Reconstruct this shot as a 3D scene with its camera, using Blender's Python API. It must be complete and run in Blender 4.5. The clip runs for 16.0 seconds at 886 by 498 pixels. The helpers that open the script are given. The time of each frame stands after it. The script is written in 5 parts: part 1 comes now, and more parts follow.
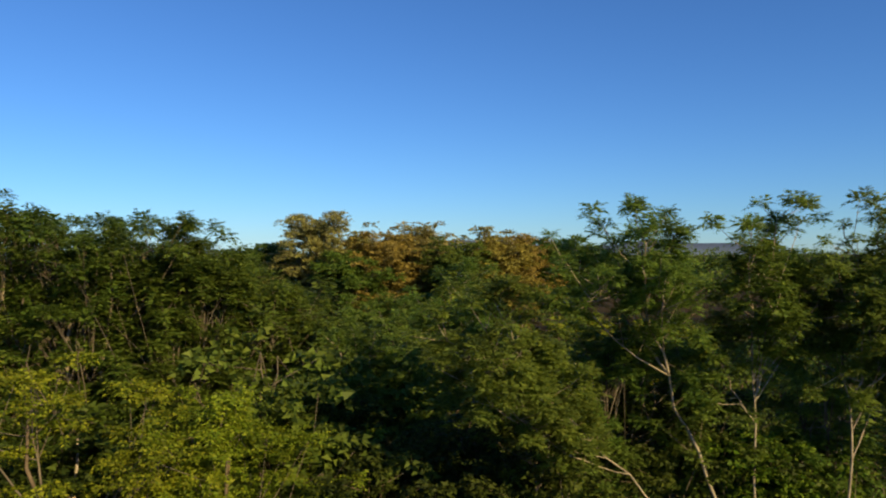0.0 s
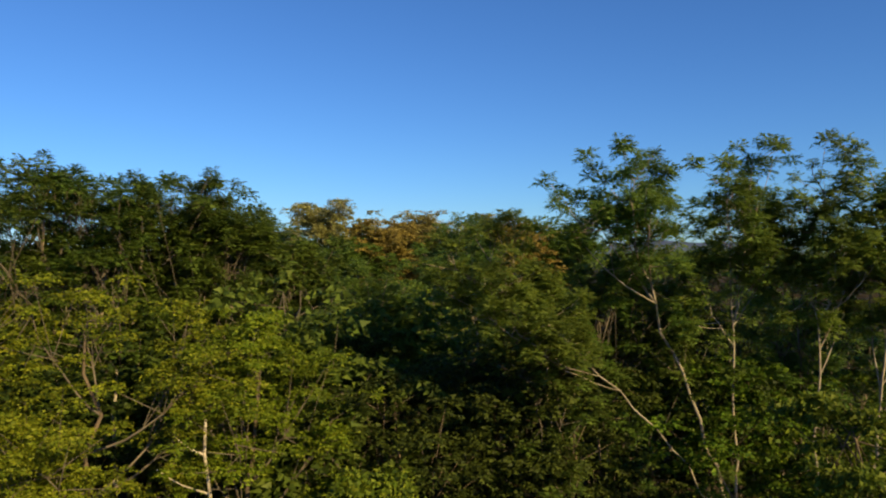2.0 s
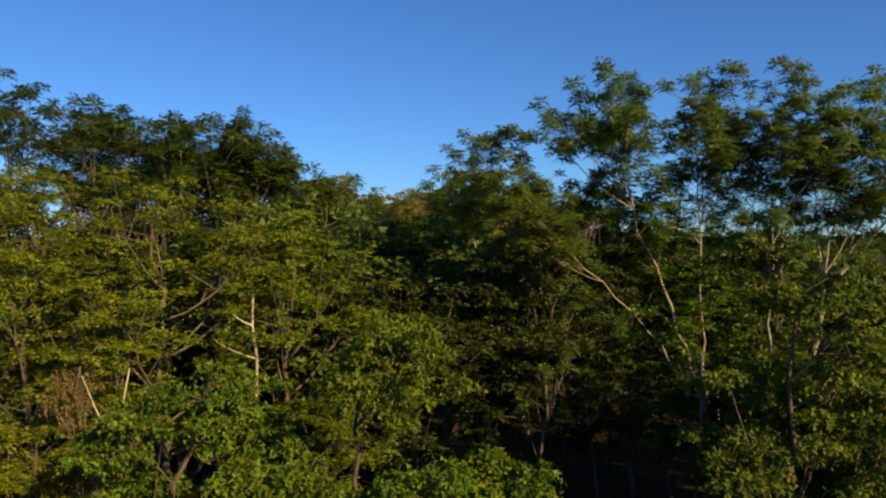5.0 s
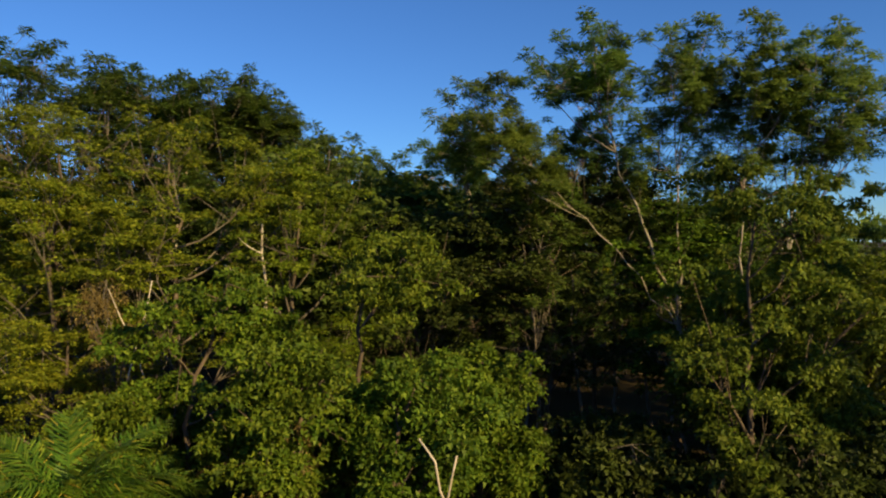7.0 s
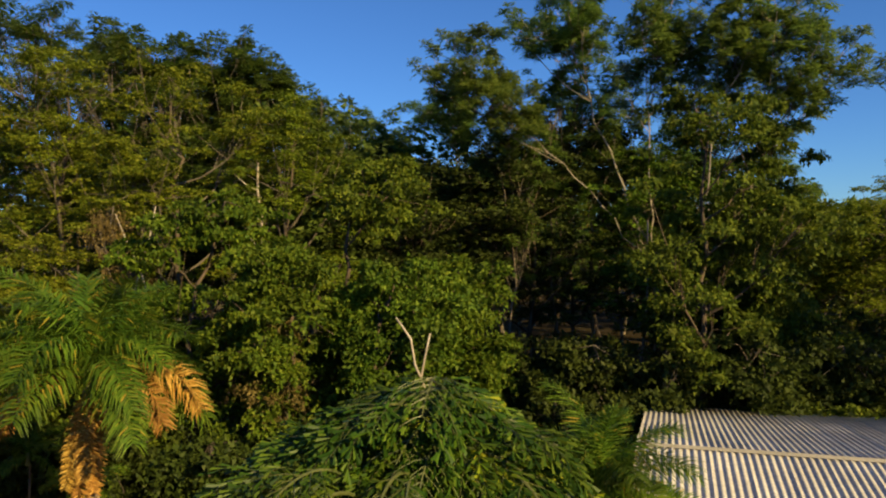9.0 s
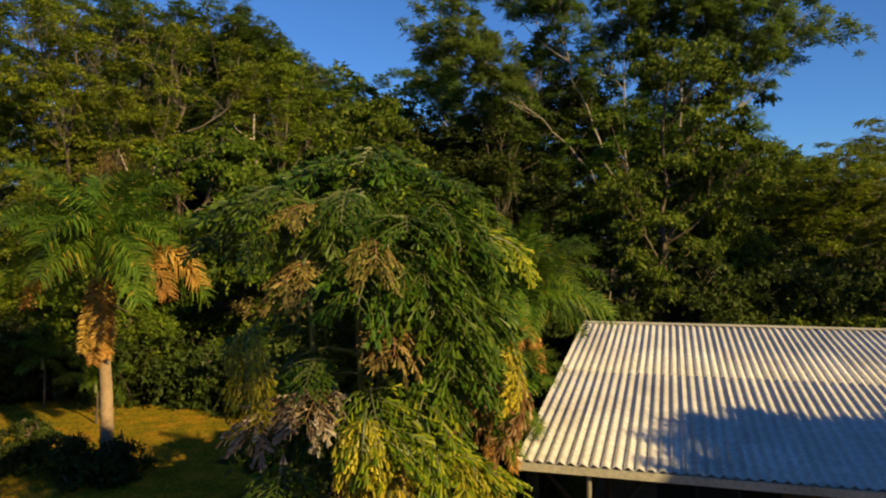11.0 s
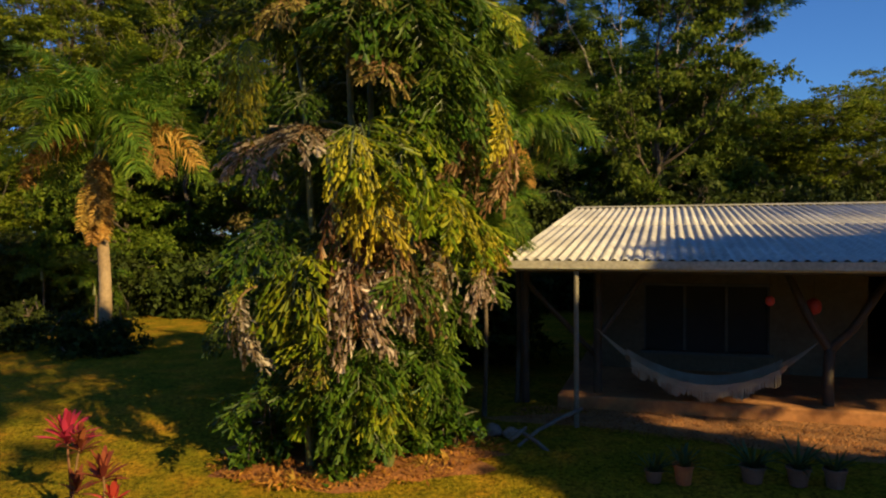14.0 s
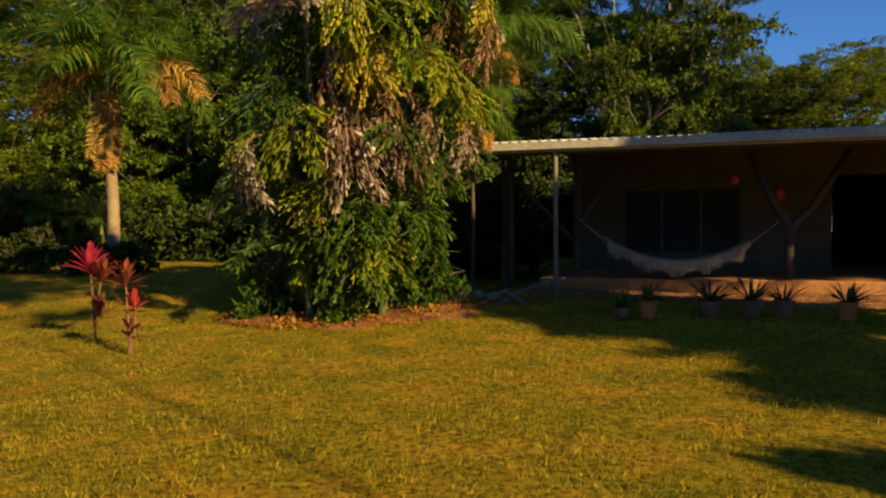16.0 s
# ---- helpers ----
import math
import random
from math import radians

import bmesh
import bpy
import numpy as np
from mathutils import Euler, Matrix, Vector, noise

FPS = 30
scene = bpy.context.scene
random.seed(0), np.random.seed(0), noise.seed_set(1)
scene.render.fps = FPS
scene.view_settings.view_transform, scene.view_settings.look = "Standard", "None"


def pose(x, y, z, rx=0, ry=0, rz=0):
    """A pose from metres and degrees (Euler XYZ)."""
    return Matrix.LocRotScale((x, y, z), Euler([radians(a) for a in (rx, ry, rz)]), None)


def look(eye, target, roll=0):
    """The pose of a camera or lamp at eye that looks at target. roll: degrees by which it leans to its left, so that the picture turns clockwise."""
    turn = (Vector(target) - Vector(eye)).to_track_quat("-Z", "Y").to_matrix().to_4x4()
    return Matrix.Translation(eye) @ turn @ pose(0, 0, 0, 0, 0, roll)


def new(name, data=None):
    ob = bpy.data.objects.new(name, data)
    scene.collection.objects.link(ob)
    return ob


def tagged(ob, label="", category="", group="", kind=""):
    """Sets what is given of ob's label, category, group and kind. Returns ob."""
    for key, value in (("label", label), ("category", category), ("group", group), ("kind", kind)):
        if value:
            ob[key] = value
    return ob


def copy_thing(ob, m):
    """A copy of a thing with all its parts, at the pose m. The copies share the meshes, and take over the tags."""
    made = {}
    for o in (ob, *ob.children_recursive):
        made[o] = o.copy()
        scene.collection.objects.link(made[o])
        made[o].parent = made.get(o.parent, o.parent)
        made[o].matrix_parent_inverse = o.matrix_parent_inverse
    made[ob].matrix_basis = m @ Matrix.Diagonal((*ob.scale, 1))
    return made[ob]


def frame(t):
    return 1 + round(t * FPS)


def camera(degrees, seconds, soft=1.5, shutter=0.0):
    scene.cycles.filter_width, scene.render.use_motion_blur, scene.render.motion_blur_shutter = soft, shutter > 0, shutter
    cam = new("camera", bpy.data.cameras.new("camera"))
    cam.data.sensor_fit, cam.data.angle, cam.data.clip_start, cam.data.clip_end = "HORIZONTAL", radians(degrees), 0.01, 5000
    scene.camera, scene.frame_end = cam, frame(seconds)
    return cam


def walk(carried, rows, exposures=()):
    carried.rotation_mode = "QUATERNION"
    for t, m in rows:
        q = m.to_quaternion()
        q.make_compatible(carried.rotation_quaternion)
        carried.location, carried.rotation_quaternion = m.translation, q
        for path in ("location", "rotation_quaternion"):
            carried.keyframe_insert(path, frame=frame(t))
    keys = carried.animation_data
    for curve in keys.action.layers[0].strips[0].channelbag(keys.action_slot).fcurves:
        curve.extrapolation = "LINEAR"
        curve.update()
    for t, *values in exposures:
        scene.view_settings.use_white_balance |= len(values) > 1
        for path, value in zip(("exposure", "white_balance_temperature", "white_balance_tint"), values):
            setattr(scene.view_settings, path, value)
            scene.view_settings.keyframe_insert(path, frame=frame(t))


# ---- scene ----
cam = camera(62.3, 16.0, soft=2.1)
METRES, EYE, TILT, LEAN, TURN = 28.8, 22.75, 0.0, 0.0, 0.0
ROWS = [
    (0.0, 0.0, 0.0, 0.0, 0.0, 0.0, -0.0),
    (0.5, -0.0042, -0.0294, -0.0216, 0.02, 0.06, 0.03),
    (1.0, -0.0075, -0.0591, -0.0468, 0.03, 0.09, 0.08),
    (1.5, -0.0099, -0.0831, -0.0697, 0.03, 0.09, 0.11),
    (2.0, -0.0119, -0.1084, -0.0931, 0.04, 0.07, 0.14),
    (2.5, -0.015, -0.1333, -0.1133, 0.04, 0.02, 0.18),
    (3.0, -0.0178, -0.1639, -0.1355, 0.05, -0.04, 0.24),
    (3.5, -0.0202, -0.1932, -0.1576, 0.01, -0.08, 0.28),
    (4.0, -0.0232, -0.2272, -0.1822, -0.03, -0.17, 0.34),
    (4.5, -0.0243, -0.2576, -0.2079, -0.02, -0.23, 0.34),
    (5.0, -0.0268, -0.2931, -0.2394, 0.02, -0.27, 0.43),
    (7.5, -0.0254, -0.4088, -0.3741, -0.35, -0.54, 0.49),
    (8.0, -0.0172, -0.4296, -0.4021, -0.36, -0.55, 0.51),
    (8.5, -0.0085, -0.4518, -0.4288, -0.35, -0.56, 0.51),
    (9.0, 0.0002, -0.4791, -0.4591, -0.37, -0.6, 0.52),
    (11.5, 0.0321, -0.577, -0.5794, -0.37, -0.94, 0.41),
    (12.0, 0.0333, -0.5786, -0.6026, -0.36, -1.02, 0.42),
    (12.5, 0.0334, -0.5795, -0.619, -0.34, -1.09, 0.44),
    (13.0, 0.0336, -0.5806, -0.6321, -0.33, -1.15, 0.42),
    (13.5, 0.0332, -0.5805, -0.6471, -0.38, -1.22, 0.42),
    (14.0, 0.033, -0.5795, -0.6673, -0.43, -1.32, 0.4),
    (14.5, 0.0337, -0.583, -0.6868, -0.42, -1.42, 0.41),
    (15.0, 0.0348, -0.5917, -0.7068, -0.44, -1.5, 0.4),
    (15.5, 0.0364, -0.6023, -0.7211, -0.45, -1.57, 0.41),
    (16.0, 0.0384, -0.6157, -0.7367, -0.48, -1.64, 0.4),
]
walk(cam, [(t, pose(0, 0, EYE, TILT, LEAN, TURN) @ pose(METRES * x, METRES * y, METRES * z, 90 + pitch, roll, yaw)) for t, x, y, z, yaw, pitch, roll in ROWS])

# ---- light ----
SUN_EL, SUN_AZ = 25.5, 137.0            # degrees: height, and compass turn from +y towards +x
sunward = Vector((math.sin(radians(SUN_AZ)) * math.cos(radians(SUN_EL)), math.cos(radians(SUN_AZ)) * math.cos(radians(SUN_EL)), math.sin(radians(SUN_EL))))
world = bpy.data.worlds.new("world")
scene.world = world
world.use_nodes = True
wn = world.node_tree
sky = wn.nodes.new("ShaderNodeTexSky")
sky.sky_type, sky.sun_disc = "NISHITA", False
sky.sun_elevation, sky.sun_rotation = radians(SUN_EL), radians(SUN_AZ)
sky.altitude, sky.air_density, sky.dust_density, sky.ozone_density = 0.0, 1.0, 0.0, 6.0
tint = wn.nodes.new("ShaderNodeMix")
tint.data_type, tint.blend_type = "RGBA", "MULTIPLY"
tint.inputs[0].default_value, tint.inputs[7].default_value = 1.0, (0.61, 0.88, 1.18, 1)
wn.links.new(sky.outputs[0], tint.inputs[6])
wn.links.new(tint.outputs[2], wn.nodes["Background"].inputs[0])
wn.nodes["Background"].inputs[1].default_value = 0.066
sun = new("sun", bpy.data.lights.new("sun", "SUN"))
sun.data.energy, sun.data.angle, sun.data.color = 5.0, radians(0.6), (1.0, 0.74, 0.33)
sun.matrix_world = look(sunward * 60, (0, 0, 0))
scene.view_settings.exposure = 0.7

# ---- materials ----
def material(name):
    m = bpy.data.materials.new(name)
    m.use_nodes = True
    return m, m.node_tree.nodes, m.node_tree.links, m.node_tree.nodes["Principled BSDF"]


def ramp(nodes, stops):
    r = nodes.new("ShaderNodeValToRGB")
    while len(r.color_ramp.elements) < len(stops):
        r.color_ramp.elements.new(0.5)
    for e, (p, c) in zip(r.color_ramp.elements, stops):
        e.position, e.color = p, (*c, 1)
    return r


def noise_node(nodes, links, scale, detail=4.0, coords="Object", rough=0.55):
    t = nodes.new("ShaderNodeTexCoord")
    n = nodes.new("ShaderNodeTexNoise")
    n.inputs["Scale"].default_value, n.inputs["Detail"].default_value, n.inputs["Roughness"].default_value = scale, detail, rough
    own = nodes.new("ShaderNodeObjectInfo")
    shift = nodes.new("ShaderNodeVectorMath")
    shift.operation = "MULTIPLY_ADD"
    links.new(own.outputs["Random"], shift.inputs[0])
    shift.inputs[1].default_value = (37.0, 53.0, 71.0)
    links.new(t.outputs[coords], shift.inputs[2])
    links.new(shift.outputs[0], n.inputs["Vector"])
    return n


def mix_node(nodes, links, fac, a, b, blend="MIX"):
    m = nodes.new("ShaderNodeMix")
    m.data_type, m.blend_type = "RGBA", blend
    for k, v in ((0, fac), (6, a), (7, b)):
        if isinstance(v, (float, int)):
            m.inputs[k].default_value = v
        elif isinstance(v, tuple):
            m.inputs[k].default_value = (*v, 1)
        else:
            links.new(v, m.inputs[k])
    return m.outputs[2]


def bump_node(nodes, links, height, strength, distance, bsdf):
    b = nodes.new("ShaderNodeBump")
    b.inputs["Strength"].default_value, b.inputs["Distance"].default_value = strength, distance
    links.new(height, b.inputs["Height"])
    links.new(b.outputs[0], bsdf.inputs["Normal"])


def leaf_material(name, dark, mid, light, rough=0.55, through_light=0.3, odd=None, patch_scale=0.55, patch_low=0.62, patch_high=1.3, gloss=0.16):
    """Foliage: each leaf takes its own shade, each plant its own cast, and some light passes through."""
    m, n, l, b = material(name)
    g = n.new("ShaderNodeNewGeometry")
    stops = [(0.0, dark), (0.5, mid), (0.93, light)]
    if odd:
        stops += [(0.97, odd)]
    r = ramp(n, stops)
    l.new(g.outputs["Random Per Island"], r.inputs[0])
    o = n.new("ShaderNodeObjectInfo")
    big = noise_node(n, l, patch_scale, 2.0 if patch_scale < 1 else 5.0)
    hsv = n.new("ShaderNodeHueSaturation")
    mm = n.new("ShaderNodeMapRange")
    mm.inputs[1].default_value, mm.inputs[2].default_value, mm.inputs[3].default_value, mm.inputs[4].default_value = 0.3, 0.7, patch_low, patch_high
    l.new(big.outputs[0], mm.inputs[0])
    l.new(mm.outputs[0], hsv.inputs["Value"])
    mh = n.new("ShaderNodeMapRange")
    mh.inputs[3].default_value, mh.inputs[4].default_value = 0.494, 0.522
    l.new(o.outputs["Random"], mh.inputs[0])
    l.new(mh.outputs[0], hsv.inputs["Hue"])
    l.new(r.outputs[0], hsv.inputs["Color"])
    l.new(hsv.outputs[0], b.inputs["Base Color"])
    b.inputs["Roughness"].default_value = rough
    b.inputs["Specular IOR Level"].default_value = gloss
    t = n.new("ShaderNodeBsdfTranslucent")
    l.new(hsv.outputs[0], t.inputs[0])
    mx = n.new("ShaderNodeMixShader")
    mx.inputs[0].default_value = through_light
    l.new(b.outputs[0], mx.inputs[1])
    l.new(t.outputs[0], mx.inputs[2])
    l.new(mx.outputs[0], n["Material Output"].inputs[0])
    return m


def surface(name, a, b_col, scale, rough=0.8, bump=0.3, dist=0.02, fine=12.0, metal=0.0, stain=None):
    """A plain solid with two scales of variation and relief."""
    m, n, l, b = material(name)
    n1, n2 = noise_node(n, l, scale, 5.0), noise_node(n, l, scale * fine, 4.0)
    r = ramp(n, [(0.35, a), (0.68, b_col)])
    l.new(n1.outputs[0], r.inputs[0])
    r2 = ramp(n, [(0.3, (0.72, 0.72, 0.72)), (0.7, (1.12, 1.12, 1.12))])
    l.new(n2.outputs[0], r2.inputs[0])
    col = mix_node(n, l, 1.0, r.outputs[0], r2.outputs[0], "MULTIPLY")
    if stain:
        n3 = noise_node(n, l, scale * 0.35, 6.0, rough=0.7)
        r3 = ramp(n, [(0.55, (0, 0, 0)), (0.72, (1, 1, 1))])
        l.new(n3.outputs[0], r3.inputs[0])
        col = mix_node(n, l, r3.outputs[0], col, stain)
    l.new(col, b.inputs["Base Color"])
    b.inputs["Roughness"].default_value, b.inputs["Metallic"].default_value = rough, metal
    bump_node(n, l, n2.outputs[0], bump, dist, b)
    return m


M_FEATHER = leaf_material("feathery_leaf", (0.068, 0.105, 0.018), (0.112, 0.165, 0.027), (0.16, 0.21, 0.035), 0.55, 0.5)
M_AIRY = leaf_material("airy_leaf", (0.105, 0.160, 0.032), (0.17, 0.245, 0.048), (0.235, 0.305, 0.06), 0.6, 0.6)
M_GREYBARK = surface("grey_limb_bark", (0.075, 0.06, 0.045), (0.15, 0.125, 0.09), 1.5, 0.9, 0.5, 0.02)
M_OLIVE = leaf_material("olive_leaf", (0.085, 0.118, 0.007), (0.145, 0.180, 0.011), (0.22, 0.235, 0.017), 0.6, 0.36)
M_BROAD = leaf_material("broad_leaf", (0.052, 0.090, 0.007), (0.096, 0.145, 0.011), (0.17, 0.21, 0.018), 0.6, 0.36)
M_LUSH = leaf_material("lush_leaf", (0.045, 0.095, 0.010), (0.085, 0.15, 0.014), (0.15, 0.21, 0.02), 0.4, 0.35)
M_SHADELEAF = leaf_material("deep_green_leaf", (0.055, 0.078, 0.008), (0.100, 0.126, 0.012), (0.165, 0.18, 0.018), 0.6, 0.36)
# understorey green, deepened so the hollow's shade is partly in the colour
M_DARKLEAF = leaf_material("shade_darkened_leaf", (0.026, 0.038, 0.007), (0.045, 0.063, 0.010), (0.070, 0.090, 0.014), 0.6, 0.3)
M_RUST = leaf_material("rusty_leaf", (0.16, 0.128, 0.028), (0.24, 0.19, 0.044), (0.33, 0.262, 0.07))
M_TAN = leaf_material("tan_twig_leaf", (0.15, 0.142, 0.042), (0.23, 0.212, 0.068), (0.32, 0.29, 0.10))
M_DRYLEAF = leaf_material("dry_bush_leaf", (0.085, 0.058, 0.02), (0.15, 0.105, 0.035), (0.24, 0.17, 0.06), 0.7, 0.2)
M_PALM = leaf_material("palm_leaf", (0.054, 0.106, 0.011), (0.102, 0.174, 0.016), (0.180, 0.240, 0.024), 0.45, 0.4, (0.360, 0.264, 0.036))
M_FISH = leaf_material("fishtail_leaf", (0.025, 0.053, 0.005), (0.054, 0.099, 0.008), (0.122, 0.165, 0.015), 0.42, gloss=0.18)
M_FISHYEL = leaf_material("fishtail_leaf_yellow", (0.20, 0.17, 0.012), (0.36, 0.28, 0.018), (0.50, 0.38, 0.03), 0.42)
M_FISHLIME = leaf_material("fishtail_leaf_lime", (0.085, 0.145, 0.007), (0.17, 0.225, 0.010), (0.35, 0.34, 0.018), 0.42, gloss=0.18)
M_DEAD = leaf_material("dead_frond", (0.14, 0.088, 0.055), (0.27, 0.195, 0.135), (0.52, 0.42, 0.33), 0.6, 0.12)
M_DEADOR = leaf_material("dead_palm_frond", (0.22, 0.10, 0.02), (0.38, 0.19, 0.04), (0.52, 0.30, 0.08), 0.6, 0.2)
M_DEADRED = leaf_material("withered_frond", (0.12, 0.050, 0.022), (0.22, 0.098, 0.046), (0.38, 0.23, 0.13), 0.6, 0.15)
M_CORDY = leaf_material("cordyline_leaf", (0.24, 0.020, 0.030), (0.50, 0.038, 0.065), (0.74, 0.075, 0.13), 0.35)
M_CORDYDARK = leaf_material("cordyline_old_leaf", (0.10, 0.022, 0.016), (0.20, 0.040, 0.026), (0.30, 0.085, 0.035), 0.4)
M_ALOE = leaf_material("succulent_leaf", (0.035, 0.055, 0.020), (0.060, 0.090, 0.030), (0.10, 0.13, 0.04), 0.4, 0.1)
M_GRASS = leaf_material("grass_blade", (0.13, 0.128, 0.008), (0.24, 0.185, 0.011), (0.40, 0.235, 0.022), 0.5, 0.3, None, 5.0, 0.42, 1.55)
M_PALEBARK = surface("pale_bark", (0.30, 0.25, 0.18), (0.55, 0.48, 0.38), 1.3, 0.85, 0.5, 0.02)
M_BARK = surface("brown_bark", (0.055, 0.04, 0.026), (0.13, 0.095, 0.06), 1.6, 0.9, 0.6, 0.03)
M_PALMBARK = surface("palm_trunk_bark", (0.26, 0.175, 0.09), (0.40, 0.285, 0.16), 1.0, 0.8, 0.4, 0.02, stain=(0.14, 0.10, 0.06))
M_STEM = surface("green_stem", (0.06, 0.08, 0.02), (0.13, 0.14, 0.04), 2.0, 0.5, 0.2, 0.01)

# ---- mesh tools ----
def quick_mesh(name, verts, faces, mats, smooth=False):
    me = bpy.data.meshes.new(name)
    me.from_pydata(np.asarray(verts).tolist(), [], faces if isinstance(faces, list) else faces.tolist())
    for m in mats if isinstance(mats, (list, tuple)) else [mats]:
        me.materials.append(m)
    if smooth:
        me.polygons.foreach_set("use_smooth", [True] * len(me.polygons))
    me.update()
    return me


def quad_cloud(name, verts, mat):
    """A mesh of many loose quads, from an array of (n, 4, 3)."""
    v = np.asarray(verts, np.float32).reshape(-1, 3)
    n = len(v) // 4
    me = bpy.data.meshes.new(name)
    me.vertices.add(len(v))
    me.vertices.foreach_set("co", v.ravel())
    me.loops.add(len(v))
    me.loops.foreach_set("vertex_index", np.arange(len(v), dtype=np.int32))
    me.polygons.add(n)
    me.polygons.foreach_set("loop_start", np.arange(0, len(v), 4, dtype=np.int32))
    me.materials.append(mat)
    me.update(calc_edges=True)
    return me


def tri_cloud(name, verts, mat):
    """A mesh of many loose triangles, from an array of (n, 3, 3)."""
    v = np.asarray(verts, np.float32).reshape(-1, 3)
    me = bpy.data.meshes.new(name)
    me.vertices.add(len(v))
    me.vertices.foreach_set("co", v.ravel())
    me.loops.add(len(v))
    me.loops.foreach_set("vertex_index", np.arange(len(v), dtype=np.int32))
    me.polygons.add(len(v) // 3)
    me.polygons.foreach_set("loop_start", np.arange(0, len(v), 3, dtype=np.int32))
    me.materials.append(mat)
    me.update(calc_edges=True)
    return me


def unit(v):
    return v / np.maximum(np.linalg.norm(v, axis=-1, keepdims=True), 1e-9)


def leaf_quads(base, way, up, length, width, fold=0.25, belly=0.45):
    """Pointed folded leaves: arrays of base points, directions, upward sides, lengths and widths."""
    way = unit(way)
    side = unit(np.cross(way, up))
    nor = np.cross(side, way)
    L, W = length[:, None], width[:, None]
    mid = base + way * L * belly + nor * W * fold
    return np.stack([base, mid + side * W * 0.5 - nor * W * fold, base + way * L, mid - side * W * 0.5 - nor * W * fold], 1)


def leaf_tris(base, way, up, length, width):
    """Small pointed leaves of one triangle each, for crowns seen from afar."""
    way = unit(way)
    side = unit(np.cross(way, up)) * width[:, None] * 0.5
    mid = base + way * length[:, None] * 0.25
    return np.stack([mid - side, mid + side, base + way * length[:, None]], 1)


def tube(points, radii, sides=6):
    """Vertices and faces of a tube along a line of points."""
    p, r = np.asarray(points, float), np.asarray(radii, float)
    t = unit(np.gradient(p, axis=0))
    ref = np.where(np.abs(t[:, 2:3]) > 0.9, np.array([[1.0, 0, 0]]), np.array([[0, 0, 1.0]]))
    a = unit(np.cross(t, ref))
    b = np.cross(t, a)
    ang = np.linspace(0, 2 * math.pi, sides, endpoint=False)
    ring = a[:, None] * np.cos(ang)[None, :, None] + b[:, None] * np.sin(ang)[None, :, None]
    v = (p[:, None] + ring * r[:, None, None]).reshape(-1, 3)
    f = []
    for i in range(len(p) - 1):
        for k in range(sides):
            f.append((i * sides + k, i * sides + (k + 1) % sides, (i + 1) * sides + (k + 1) % sides, (i + 1) * sides + k))
    f.append(tuple(range((len(p) - 1) * sides, len(p) * sides)))
    return v, f


def join_tubes(tubes):
    vs, fs, n = [], [], 0
    for v, f in tubes:
        vs.append(v)
        fs += [tuple(i + n for i in q) for q in f]
        n += len(v)
    return np.concatenate(vs), fs


def curve_points(a, b, bow, n, rng, wobble=0.0):
    """A line from a to b that bows sideways and wavers."""
    s = np.linspace(0, 1, n)[:, None]
    p = a + (b - a) * s + np.asarray(bow) * (4 * s * (1 - s))
    w = rng.normal(0, wobble, (n, 3)) * np.minimum(s, 1.0)
    return p + w


def child(name, me, parent, label=""):
    ob = new(name, me)
    ob.parent = parent
    return tagged(ob, label)


def part(name, bm, mat, parent, label="", smooth=False):
    me = bpy.data.meshes.new(name)
    bm.normal_update()
    bm.to_mesh(me)
    bm.free()
    me.materials.append(mat)
    if smooth:
        me.polygons.foreach_set("use_smooth", [True] * len(me.polygons))
    return child(name, me, parent, label)


def box(bm, x0, x1, y0, y1, z0, z1, bevel=0.0):
    r = bmesh.ops.create_cube(bm, size=1.0, matrix=Matrix.LocRotScale(((x0 + x1) / 2, (y0 + y1) / 2, (z0 + z1) / 2), None, (x1 - x0, y1 - y0, z1 - z0)))
    if bevel:
        edges = list({e for v in r["verts"] for e in v.link_edges})
        bmesh.ops.bevel(bm, geom=edges, offset=bevel, segments=1, affect="EDGES")
    return bm


def empty(name, m, label, category, group="", kind=""):
    ob = new(name)
    ob.matrix_world = m
    return tagged(ob, label, category, group, kind)


def smooth_step(a, b, x):
    t = np.clip((np.asarray(x, float) - a) / (b - a), 0, 1)
    return t * t * (3 - 2 * t)


def ground_z(x, y):
    """Height of the ground: a flat lawn that rises a little to the house bed."""
    return 0.27 * smooth_step(-8.0, -5.4, y + 0.34 * (np.asarray(x, float) - 1.5))


